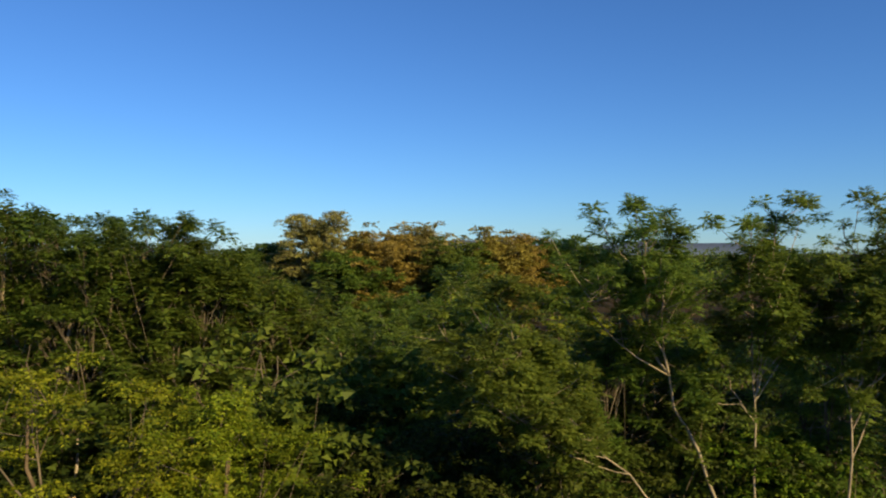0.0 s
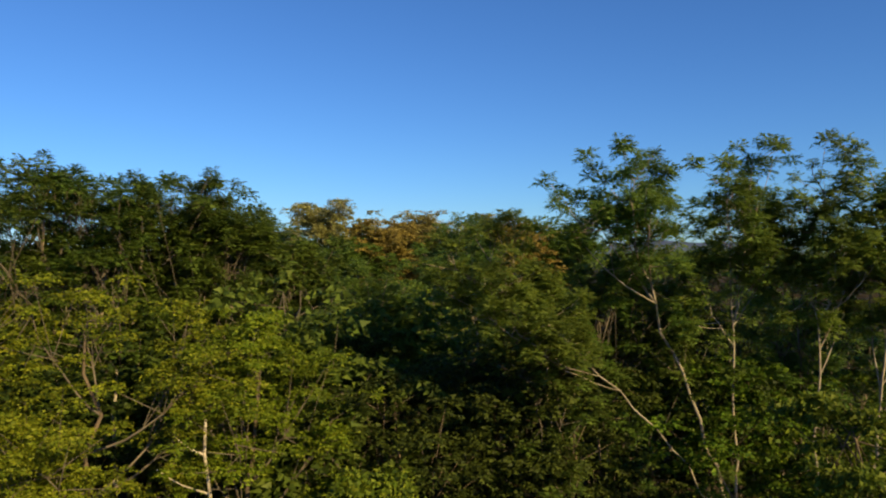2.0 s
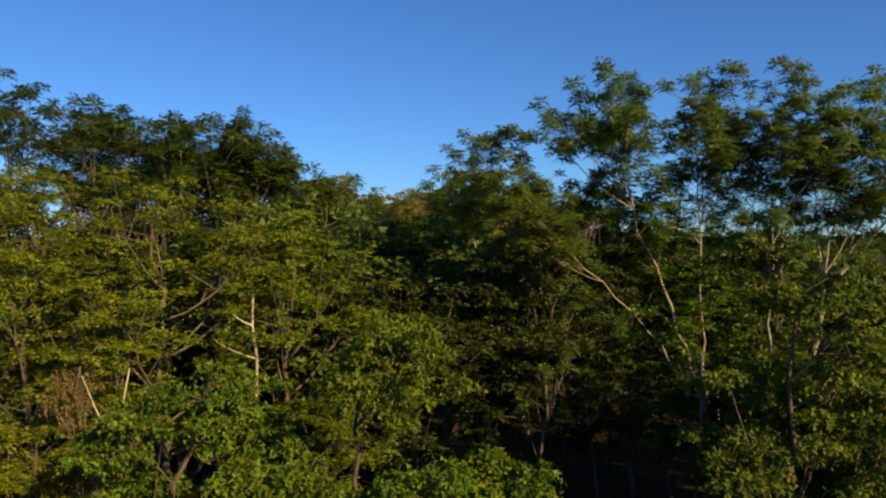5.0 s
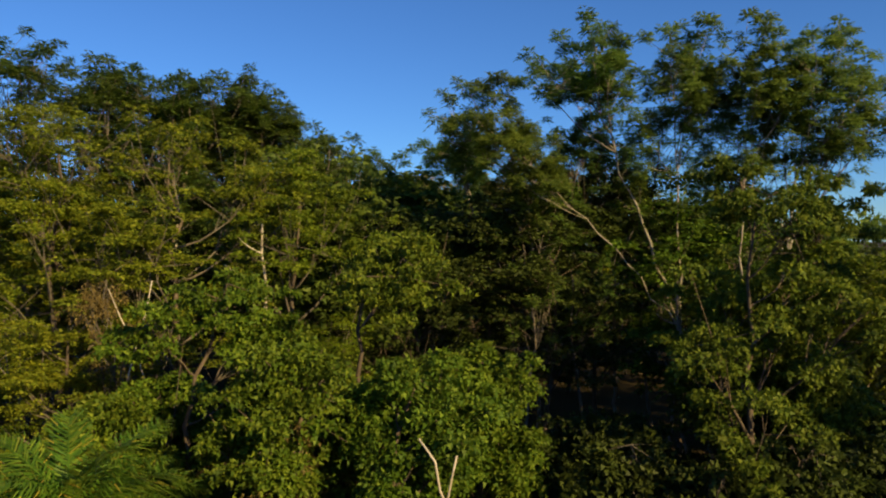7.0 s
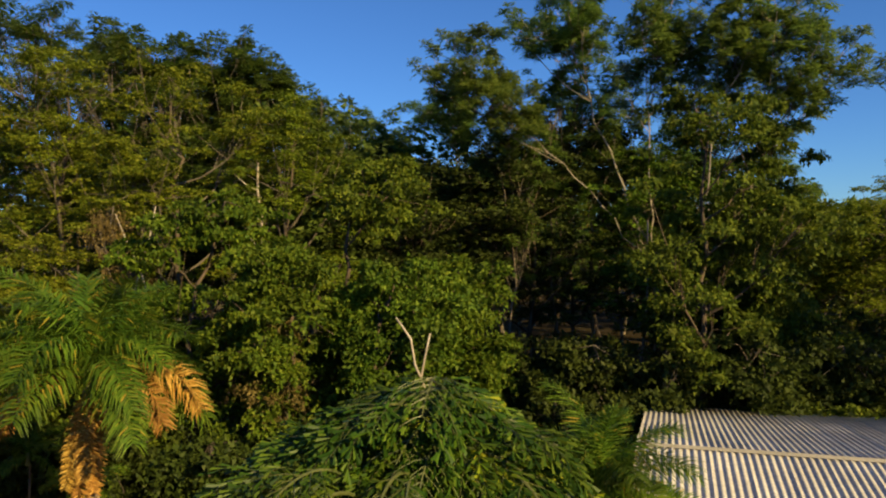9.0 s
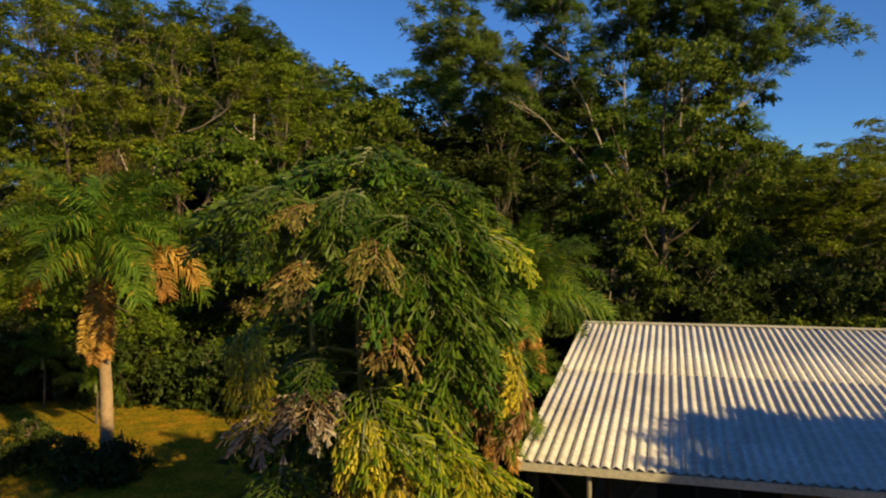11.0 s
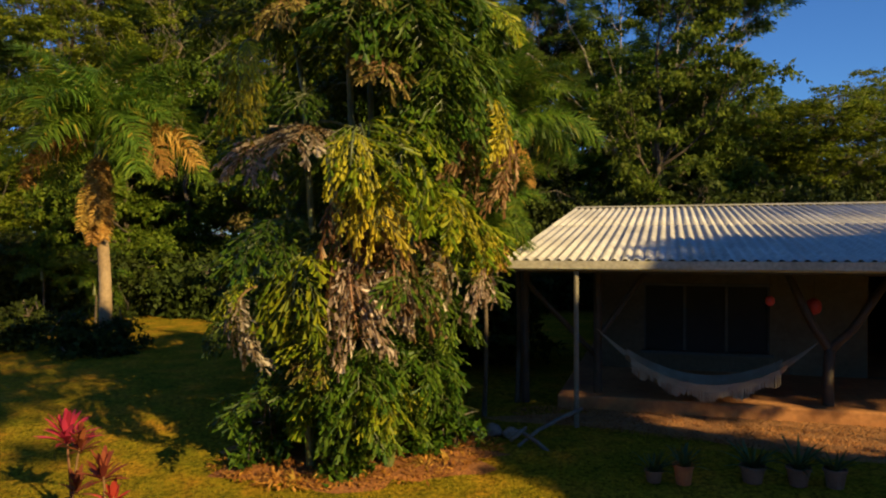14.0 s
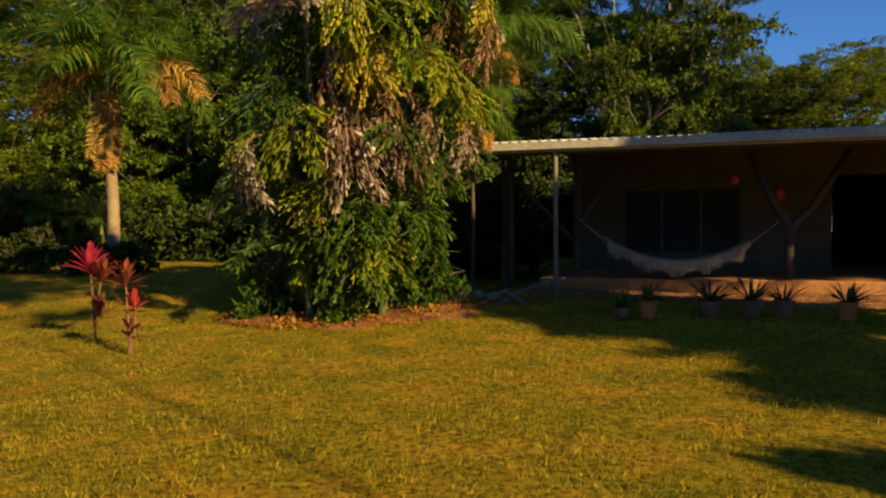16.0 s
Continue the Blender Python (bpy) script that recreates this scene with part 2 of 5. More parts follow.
# ---- trees ----
def sprays(centres, radii, per, leaflets, leaf, rng, droop=0.35, flat=0.5, pinnate=True):
    """Clumps of leafy twigs round the given centres; returns the leaves' triangles."""
    n = len(centres)
    c = np.repeat(centres, per, 0)
    r = np.repeat(radii, per)
    az = rng.uniform(0, 2 * math.pi, n * per)
    el = rng.uniform(-0.3, 1.35, n * per)
    dome = np.stack([np.cos(az) * np.cos(el), np.sin(az) * np.cos(el), np.sin(el) * flat], 1)
    way = unit(np.stack([np.cos(az), np.sin(az), 0.45 * np.sin(el)], 1) + rng.normal(0, 0.15, (n * per, 3)))
    start = c + dome * (r * rng.uniform(0.15, 0.72, n * per))[:, None]
    length = r * rng.uniform(0.4, 0.75, n * per)
    s = (np.arange(leaflets) + 0.6) / leaflets
    pos = start[:, None] + way[:, None] * (length[:, None] * s)[..., None]
    pos[..., 2] -= droop * (length[:, None] * s**2) * rng.uniform(0.4, 1.4, (n * per, 1))
    side = np.stack([-np.sin(az), np.cos(az), np.zeros_like(az)], 1)
    sign = np.where(np.arange(leaflets) % 2 == 0, 1.0, -1.0)
    if pinnate:
        lw = side[:, None] * sign[None, :, None] * 0.9 + way[:, None] * 0.55
    else:
        lw = way[:, None] * 0.3 + rng.normal(0, 0.8, (n * per, leaflets, 3))
    lw = lw + rng.normal(0, 0.22, lw.shape)
    lw[..., 2] -= droop * rng.uniform(0.2, 1.6, lw.shape[:2])
    up = np.array([0, 0, 1.0]) + rng.normal(0, 0.85, lw.shape)
    k = n * per * leaflets
    size = leaf[0] * rng.uniform(0.7, 1.3, k)
    return leaf_tris(pos.reshape(-1, 3), lw.reshape(-1, 3), up.reshape(-1, 3), size, size * leaf[1])


def tufts(centres, radii, leaves, leaflets, rng, leaf=0.24, droop=0.35):
    """Umbrella tufts: feather leaves that radiate from each twig's end and droop at the tip; returns the leaflets' triangles."""
    n = len(centres)
    k = n * leaves
    az = np.repeat(rng.uniform(0, 6.283, n), leaves) + np.tile(np.arange(leaves) * 2.4, n) + rng.normal(0, 0.15, k)
    el = np.tile(np.linspace(-0.25, 1.05, leaves), n) + rng.normal(0, 0.12, k)
    L = np.repeat(radii, leaves) * rng.uniform(0.75, 1.15, k)
    way = np.stack([np.cos(az) * np.cos(el), np.sin(az) * np.cos(el), np.sin(el)], 1)
    half = leaflets // 2
    t = np.repeat((np.arange(half) + 1.2) / (half + 0.4), 2)
    sign = np.tile([-1.0, 1.0], half)
    pos = np.repeat(centres, leaves, 0)[:, None] + way[:, None] * (L[:, None] * t)[..., None]
    pos[..., 2] -= droop * L[:, None] * t**2
    side = np.stack([-np.sin(az), np.cos(az), np.zeros(k)], 1)
    lw = side[:, None] * sign[None, :, None] + way[:, None] * 0.45 + rng.normal(0, 0.12, (k, 2 * half, 3))
    lw[..., 2] -= 0.25
    up = np.array([0, 0, 1.0]) + rng.normal(0, 0.35, lw.shape)
    size = (np.repeat(radii, leaves)[:, None] * leaf * (1.25 - 0.75 * np.abs(2 * t - 0.9)) * rng.uniform(0.8, 1.2, (k, 2 * half))).ravel()
    return leaf_tris(pos.reshape(-1, 3), lw.reshape(-1, 3), up.reshape(-1, 3), size * 1.6, size * 0.62)


def tuft_tree(path, crown, top, radius, low, seed, mats, label, limbs=9, tuft=0.62, girth=0.13, name="tree"):
    """An open tree: a bare pale stem along the given points, rising limbs, thin twigs and a leafy tuft at each twig's end.
    crown: x and y of the crown's middle; top, low: heights between which its tufts stand."""
    rng = np.random.default_rng(seed)
    x, y = path[0][:2]
    z0 = float(ground_z(x, y)) - 0.15
    root = empty(name, pose(x, y, z0), label, "tree", "forest trees")
    o = np.array([x, y, z0])
    ctrl = np.array([(px, py, pz) for px, py, pz in path], float) - o
    seg = np.concatenate([[0], np.cumsum(np.linalg.norm(np.diff(ctrl, axis=0), axis=1))])
    s = np.linspace(0, seg[-1], 22)
    stem = np.stack([np.interp(s, seg, ctrl[:, k]) for k in range(3)], 1)
    for _ in range(2):
        stem[1:-1] = (stem[:-2] + 2 * stem[1:-1] + stem[2:]) / 4
    stem[1:-1] += rng.normal(0, 0.09, (20, 3))
    rad = girth * np.linspace(1.0, 0.34, 22)
    rad[0] *= 1.4
    child("trunk", quick_mesh("trunk", *tube(stem, rad, 8), mats[1], True), root, "slender pale trunk")
    mid = np.array([crown[0] - x, crown[1] - y, 0.0])
    tubes, ends = [], []
    for k in range(limbs):
        a = k * 2.4 + rng.normal(0, 0.3)
        r = radius * math.sqrt((k + 0.6) / limbs) * 0.82
        z = top - z0 - 0.9 - (top - low) * (0.42 * (r / radius) ** 2 + 0.40 * rng.random() * (k > 1))
        e = mid + np.array([r * math.cos(a), r * math.sin(a), z])
        i = int(np.clip(21 - rng.integers(0, 7), 12, 21))
        limb = curve_points(stem[i], e, np.array([0, 0, -0.07]) * np.linalg.norm(e - stem[i]), 9, rng, 0.09)
        tubes.append(tube(limb, np.linspace(min(rad[i] * 0.72, 0.075), 0.022, 9), 5))
        ends.append(e)
        for j in range(int(rng.integers(7, 12))):
            b = limb[int(rng.integers(3, 9))]
            out = unit((b - mid - np.array([0, 0, low - z0])) * np.array([1, 1, 0.25]) / radius + rng.normal(0, 0.75, 3))
            c = b + out * rng.uniform(0.7, 1.7) * np.array([1, 1, 0.8]) + np.array([0, 0, rng.uniform(0.1, 0.9)])
            c[2] = np.clip(c[2], low - z0, top - z0 - 0.35)
            tubes.append(tube(curve_points(b, c, (0, 0, -0.06), 4, rng, 0.03), np.linspace(0.02, 0.010, 4), 3))
            ends += [c, c + rng.normal(0, 0.28, 3) + np.array([0, 0, -0.25])]
    child("branchwork", quick_mesh("branchwork", *join_tubes(tubes), mats[1], True), root)
    ends = np.array(ends)
    child("crown", tri_cloud("crown", tufts(ends, tuft * rng.uniform(0.7, 1.2, len(ends)), 11, 20, rng), mats[0]), root)
    return root


def make_tree(x, y, height, radius, low, seed, mats, label, clumps=46, clump=1.0, per=13, leaflets=9, leaf=(0.34, 0.36), top=(0.0, 0.0),
              girth=0.16, droop=0.35, flat=0.5, pinnate=True, category="tree", group="forest trees", bow=0.6, shape=0.55, name="tree", tufted=0.0, masses=0):
    """A tree with a tapered, wavering trunk, limbs, twigs and a crown of leafy sprays. low: where the crown begins, as a share of the
    height; top: how far the crown's middle stands off the foot; shape: below 0.5 a flat umbrella, above a dome."""
    rng = np.random.default_rng(seed)
    base_z = float(ground_z(x, y)) - 0.15
    root = empty(name, pose(x, y, base_z), label, category, group)
    off = np.array([top[0], top[1], 0.0])
    crown_mid = off + np.array([0, 0, height * (low + (1 - low) * 0.45)])
    half = height * (1 - low) * 0.5
    # clump centres: uneven lobes inside a dome
    lobes = masses or max(5, clumps // 7)
    az = rng.uniform(0, 2 * math.pi, lobes) + np.arange(lobes) * 2.4
    hh = rng.uniform(-0.8, 1.0, lobes)
    hh[0], rad0 = 1.0, 0.25
    rr = np.sqrt(np.clip(1 - np.abs(hh) ** (1 / max(shape, 0.2)) * 0.85, 0.08, 1)) * rng.uniform(0.45, 0.95, lobes)
    rr[0] = rad0
    lobe = np.stack([np.cos(az) * rr * radius, np.sin(az) * rr * radius, hh * half * 0.92], 1) + crown_mid
    which = rng.integers(0, lobes, clumps)
    spread = np.array([radius * 0.30, radius * 0.30, half * 0.24]) * (0.78 if masses else 1.0)
    centres = lobe[which] + rng.normal(0, 1, (clumps, 3)) * spread
    centres[:, 2] = np.minimum(centres[:, 2], height - clump * (0.6 + 3.2 * rng.random(clumps) ** 1.5))
    centres[:, 2] = np.maximum(centres[:, 2], height * low * 0.8)
    # trunk
    fork = height * (low * 0.55 + 0.18)
    head = off * 0.95 + np.array([rng.normal(0, 0.3), rng.normal(0, 0.3), height * 0.86])
    n = 12
    trunk = curve_points(np.zeros(3), head, (rng.normal(0, bow), rng.normal(0, bow), 0), n, rng, 0.16)
    sway = np.linspace(0, 1, n)
    trunk[:, 0] += np.sin(sway * 8.5 + seed) * 0.035 * height * sway * (1 - sway)
    trunk[:, 1] += np.cos(sway * 7.0 + seed) * 0.035 * height * sway * (1 - sway)
    tr = girth * np.linspace(1.0, 0.16, n) ** 0.8
    tr[0] *= 1.5
    tubes = [tube(trunk, tr, 8)]
    for k in range(lobes):
        want = np.clip(lobe[k, 2] / height - rng.uniform(0.10, 0.2), max(low * 0.8, 0.15), 0.84)
        i = int(np.clip(want / 0.86 * (n - 1), 2, n - 2))
        a = trunk[i]
        limb = curve_points(a, lobe[k], (0, 0, -0.10 * np.linalg.norm(lobe[k] - a)), 7, rng, 0.09)
        r0 = min(tr[i] * 0.6, 0.085)
        tubes.append(tube(limb, np.linspace(r0, 0.022, 7), 5))
        for j in np.nonzero(which == k)[0]:
            s = int(rng.integers(3, 7))
            twig = curve_points(limb[s], centres[j], (0, 0, 0), 2, rng, 0.0)
            tubes.append(tube(twig, (0.024, 0.010), 3))
    child("trunk", quick_mesh("trunk", *tubes[0], mats[1], True), root)
    v, f = join_tubes(tubes[1:])
    child("branchwork", quick_mesh("branchwork", v, f, mats[2] if len(mats) > 2 else M_GREYBARK, True), root)
    if tufted:
        q = tufts(centres, tufted * rng.uniform(0.7, 1.25, clumps), 12, 18, rng)
    else:
        q = sprays(centres, clump * rng.uniform(0.65, 1.25, clumps), per, leaflets, leaf, rng, droop, flat, pinnate)
    child("crown", tri_cloud("crown", q, mats[0]), root)
    return root


M_MIDBARK = surface("dull_tan_bark", (0.15, 0.12, 0.085), (0.29, 0.24, 0.175), 1.3, 0.9, 0.5, 0.02)
AIRY = (M_AIRY, M_MIDBARK)
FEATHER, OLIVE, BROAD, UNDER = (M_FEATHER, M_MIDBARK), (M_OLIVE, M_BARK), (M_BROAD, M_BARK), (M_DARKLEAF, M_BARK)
# tall open trees behind the house, their bare pale stems leaning over the hollow
TALL_LABEL = "tall slender tree with bare pale limbs and open feathery tufts"
M_LIMB = surface("pale_limb_bark", (0.19, 0.16, 0.115), (0.37, 0.315, 0.235), 1.3, 0.88, 0.5, 0.02)
TUFTED = (M_AIRY, M_LIMB)
tuft_tree([(14.2, 28.4, 0), (12.4, 28.8, 8.0), (10.4, 29.2, 13.9), (9.6, 29.3, 15.7), (8.4, 29.4, 19.4), (7.6, 29.2, 21.6)], (7.1, 29.0), 24.9, 3.7, 18.0, 101, TUFTED, TALL_LABEL, 13, girth=0.115)
tuft_tree([(14.6, 27.6, 0), (12.0, 28.0, 8.2), (8.3, 28.4, 13.0), (6.6, 28.6, 14.6), (2.9, 27.8, 18.4)], (1.5, 28.2), 21.8, 2.7, 15.5, 102, TUFTED, TALL_LABEL, 13, girth=0.058)
tuft_tree([(12.9, 29.6, 0), (12.6, 29.4, 9.0), (12.4, 29.2, 17.0), (12.8, 29.0, 20.5)], (12.9, 29.0), 24.9, 2.6, 15.0, 103, TUFTED, TALL_LABEL, 12, girth=0.09)
tuft_tree([(15.6, 28.0, 0), (15.2, 28.0, 8.0), (15.6, 28.0, 15.5), (16.3, 28.0, 20.8)], (16.2, 28.0), 25.0, 2.6, 15.5, 104, TUFTED, TALL_LABEL, 11, girth=0.09)
tuft_tree([(16.6, 27.0, 0), (17.0, 27.2, 8.5), (17.7, 27.5, 12.2), (18.6, 27.6, 18.7)], (19.4, 27.4), 24.5, 2.6, 17.0, 105, TUFTED, TALL_LABEL, 11, girth=0.10)
tuft_tree([(17.1, 27.8, 0), (17.4, 28.0, 9.0), (18.0, 28.0, 12.4), (20.0, 28.0, 16.9), (22.0, 28.0, 19.4)], (22.8, 27.8), 21.6, 2.7, 15.4, 106, TUFTED, TALL_LABEL, 8, girth=0.10)
tuft_tree([(1.8, 42.6, 0), (1.6, 42.6, 9.0), (1.75, 42.6, 15.7), (1.2, 42.6, 18.4)], (0.8, 42.4), 22.0, 3.4, 14.0, 107, TUFTED, TALL_LABEL, 12)
tuft_tree([(-4.0, 40.0, 0), (-4.2, 40.0, 8.0), (-4.2, 39.6, 15.0)], (-4.2, 39.4), 19.6, 2.6, 13.0, 108, TUFTED, TALL_LABEL, 9)
tuft_tree([(5.4, 33.6, 0), (5.0, 33.4, 8.0), (5.6, 33.2, 14.5)], (5.6, 33.2), 18.8, 3.2, 12.0, 109, TUFTED, TALL_LABEL, 11)
tuft_tree([(10.0, 33.6, 0), (9.8, 33.4, 8.0), (10.0, 33.2, 15.0)], (10.2, 33.2), 19.6, 3.0, 12.5, 110, TUFTED, TALL_LABEL, 11)
# feathery trees that fill the wood below those crowns
for i, (x, y, h, r) in enumerate([(6.5, 38.0, 17.6, 3.4), (15.5, 34.0, 18.6, 4.0), (20.5, 33.0, 16.0, 3.2), (7.6, 31.2, 20.0, 2.8), (11.8, 31.6, 20.6, 2.8), (16.4, 31.2, 20.6, 2.8), (4.0, 30.5, 17.4, 2.6)]):
    make_tree(x, y, h, r, 0.35, 130 + i, AIRY, "tall slender tree with feathery dark green sprays", clumps=125, clump=0.58, girth=0.10, shape=0.9, tufted=0.66)
# feathery trees along the wood's skyline
SKYLINE = [
    (-29.0, 38.0, 26.8, 5.4, 0.30), (-23.0, 38.5, 25.2, 5.0, 0.30), (-17.8, 39.5, 25.5, 5.0, 0.28), (-13.2, 41.0, 23.2, 4.2, 0.28), (-20.6, 40.0, 25.0, 4.2, 0.3), (-15.4, 40.5, 24.5, 4.0, 0.3),
    (-9.6, 44.0, 21.2, 2.8, 0.35), (-35.0, 36.0, 25.4, 5.4, 0.3), (-26.0, 45.0, 25.4, 5.2, 0.3), (-20.0, 46.0, 25.0, 5.0, 0.3), (-15.0, 47.0, 23.0, 4.4, 0.3),
]
for i, (x, y, h, r, low) in enumerate(SKYLINE):
    make_tree(x, y, h, r, low, 200 + i, FEATHER, "tall tree with a spreading crown of feathery green leaves", clumps=270, clump=0.8, girth=0.24, shape=0.55, tufted=0.88)
# sunlit yellow-green trees before them
SUNLIT = [
    (-19.0, 24.0, 20.0, 5.0, 0.20), (-13.3, 24.5, 19.6, 4.8, 0.20), (-8.4, 28.2, 18.2, 4.2, 0.20), (-24.0, 21.0, 16.5, 4.6, 0.18),
    (-16.5, 18.5, 10.2, 3.8, 0.12), (-21.0, 16.5, 8.5, 3.2, 0.2), (-28.0, 27.0, 19.0, 5.0, 0.20), (19.3, 24.8, 10.8, 3.2, 0.25),
    (24.2, 25.8, 11.7, 3.8, 0.25), (29.5, 31.0, 13.4, 4.6, 0.25), (34.5, 36.0, 15.4, 5.0, 0.25), (39.0, 33.0, 12.0, 4.5, 0.20),
]
for i, (x, y, h, r, low) in enumerate(SUNLIT):
    make_tree(x, y, h, r, low, 300 + i, OLIVE, "broad tree with a layered yellow-green crown in low sun", clumps=170, clump=0.8, per=27, leaflets=9,
              leaf=(0.19, 0.46), girth=0.20, droop=0.35, flat=0.45, shape=0.5, masses=15)
# leafy trees hung with creepers at the lawn's edge and behind the house
LEAFY = [
    (-3.2, 18.0, 13.4, 3.5, 0.22), (-5.8, 14.8, 9.8, 2.9, 0.15), (-1.6, 13.2, 9.0, 2.4, 0.18), (0.6, 16.0, 9.4, 2.1, 0.25),
    (11.0, 15.8, 16.2, 3.9, 0.30), (-9.5, 17.0, 12.0, 3.4, 0.2), (15.5, 19.5, 8.6, 3.2, 0.2), (-12.5, 15.5, 7.5, 2.8, 0.12),
]
for i, (x, y, h, r, low) in enumerate(LEAFY):
    make_tree(x, y, h, r, low, 400 + i, (M_SHADELEAF if x > 5 else M_BROAD, M_BARK, M_BARK), "leafy green tree hung with creepers at the wood's edge", clumps=150, clump=0.72, per=22, leaflets=10,
              leaf=(0.23, 0.55), girth=0.17, droop=0.75, flat=0.5, pinnate=False, shape=0.75, masses=11)
# middling trees that fill the wood behind the house
FILL = [
    (5.0, 31.0, 16.0, 4.0), (9.0, 33.0, 17.0, 4.2), (13.0, 31.0, 15.5, 4.0), (18.0, 31.0, 15.0, 4.0), (22.5, 33.0, 13.0, 3.8), (1.5, 33.0, 15.5, 4.0),
    (-2.5, 30.0, 14.5, 3.8), (-6.0, 33.0, 16.0, 4.0), (14.5, 25.0, 11.0, 3.0),
]
# up to x 12 the leaf colour carries some of the hollow's shade
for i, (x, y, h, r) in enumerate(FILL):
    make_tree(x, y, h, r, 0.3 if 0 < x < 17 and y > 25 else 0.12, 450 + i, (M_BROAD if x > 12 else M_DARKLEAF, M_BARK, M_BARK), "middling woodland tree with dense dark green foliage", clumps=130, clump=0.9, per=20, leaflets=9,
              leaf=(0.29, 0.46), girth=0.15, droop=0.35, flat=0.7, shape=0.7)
# dark shrubs under the trees
SHRUBS = [
    (3.5, 19.5, 4.6, 2.6), (7.0, 21.5, 5.0, 2.8), (12.5, 21.0, 7.0, 3.2), (18.0, 21.0, 6.6, 3.2), (23.5, 21.5, 6.2, 3.4),
    (29.0, 23.0, 6.4, 3.6), (35.0, 25.0, 6.5, 3.8), (-16.5, 13.5, 3.6, 2.4), (-20.5, 13.0, 3.4, 2.4), (-12.0, 13.6, 3.0, 2.0), (-7.8, 12.6, 2.6, 1.6),
]
# (-0.2, -2.6) and (-1.2, 0.4) hide behind the palms, heightened to shade the lawn
SHRUBS += [(-9.5, 3.5, 1.4, 0.9), (-8.0, 3.7, 1.2, 0.8), (-10.8, 4.4, 1.7, 1.0), (9.0, 15.0, 5.6, 2.4), (12.6, 15.2, 6.0, 2.4), (16.5, 15.5, 5.6, 2.6), (6.0, 16.0, 5.6, 2.2), (-0.2, -2.6, 5.2, 1.2), (2.0, 2.6, 3.4, 1.5), (-1.2, 0.4, 4.6, 1.7), (4.5, 13.5, 3.8, 2.2), (-3.6, 10.5, 3.6, 2.0), (0.2, 11.0, 3.8, 2.0), (-24.5, 14.0, 4.4, 2.8), (-29.0, 16.0, 6.0, 3.4)]
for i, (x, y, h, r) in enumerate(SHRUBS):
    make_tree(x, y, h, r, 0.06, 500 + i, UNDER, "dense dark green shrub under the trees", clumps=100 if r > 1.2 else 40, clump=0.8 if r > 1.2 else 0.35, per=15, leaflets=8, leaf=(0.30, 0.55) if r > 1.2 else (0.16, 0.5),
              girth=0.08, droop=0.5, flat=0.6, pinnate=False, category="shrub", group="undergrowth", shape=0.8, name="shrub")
# bare pale snags and saplings standing out of the foliage
def snag(x, y, h, lean, girth, seed, bark):
    rng = np.random.default_rng(seed)
    root = empty("snag", pose(x, y, 0.0), "bare pale dead trunk standing out of the foliage", "dead tree", "snags")
    p = curve_points(np.zeros(3), np.array([lean, 0.2, h]), (0.25, 0.1, 0), 10, rng, 0.06)
    child("trunk", quick_mesh("trunk", *tube(p, np.linspace(girth, girth * 0.45, 10), 7), bark, True), root)
    for k in range(4 if girth > 0.09 else 1):
        a = p[5 + k]
        e = a + np.array([rng.normal(0, 0.9), rng.normal(0, 0.5), rng.uniform(0.5, 1.3)])
        child("branch", quick_mesh("branch", *tube(curve_points(a, e, (0, 0, -0.1), 5, rng, 0.03), np.linspace(girth * 0.4, 0.012, 5), 5), bark, True), root)
for i, row in enumerate([(-9.6, 24.6, 13.8, 0.1, 0.12), (0.55, 9.9, 7.1, -1.9, 0.07), (-2.35, 9.9, 6.5, 2.0, 0.065), (10.9, 27.0, 10.6, 0.9, 0.11), (-16.4, 19.4, 11.3, 3.6, 0.06), (-11.3, 19.6, 11.0, -3.4, 0.055)]):
    snag(*row, 900 + i, M_MIDBARK if i == 3 else M_PALEBARK)
# bright bushes before the forked trunk
for i, (x, y, h, r) in enumerate([(-0.8, 8.9, 4.9, 1.5), (0.9, 9.6, 4.4, 1.3)]):
    make_tree(x, y, h, r, 0.08, 570 + i, (M_LUSH, M_BARK, M_BARK), "bright green broad-leaved bush before the wood", clumps=90, clump=0.6, per=14, leaflets=8, leaf=(0.26, 0.55), girth=0.06, droop=0.6, flat=0.6,
              pinnate=False, category="shrub", group="undergrowth", shape=0.8, name="shrub")
# a dry brown bush at the back of the lawn
make_tree(-6.0, 14.0, 6.9, 1.0, 0.15, 580, (M_DRYLEAF, M_PALEBARK), "dry orange-brown bush with bare pale stems", clumps=70, clump=0.5, per=12, leaflets=8, leaf=(0.22, 0.3), girth=0.05, droop=0.9, flat=1.0,
          pinnate=False, category="shrub", group="undergrowth", shape=0.8, name="shrub")
for i, (x, y, h, r) in enumerate([(-14.9, 20.2, 11.6, 1.2)]):
    make_tree(x, y, h, r, 0.55, 590 + i, (M_DRYLEAF, M_GREYBARK), "tangle of dry brown vines hanging among the trees", clumps=44, clump=0.5, per=9, leaflets=8, leaf=(0.24, 0.2), girth=0.05, droop=1.1, flat=1.2,
              pinnate=False, category="vines", group="undergrowth", shape=0.8, name="dry_vines")
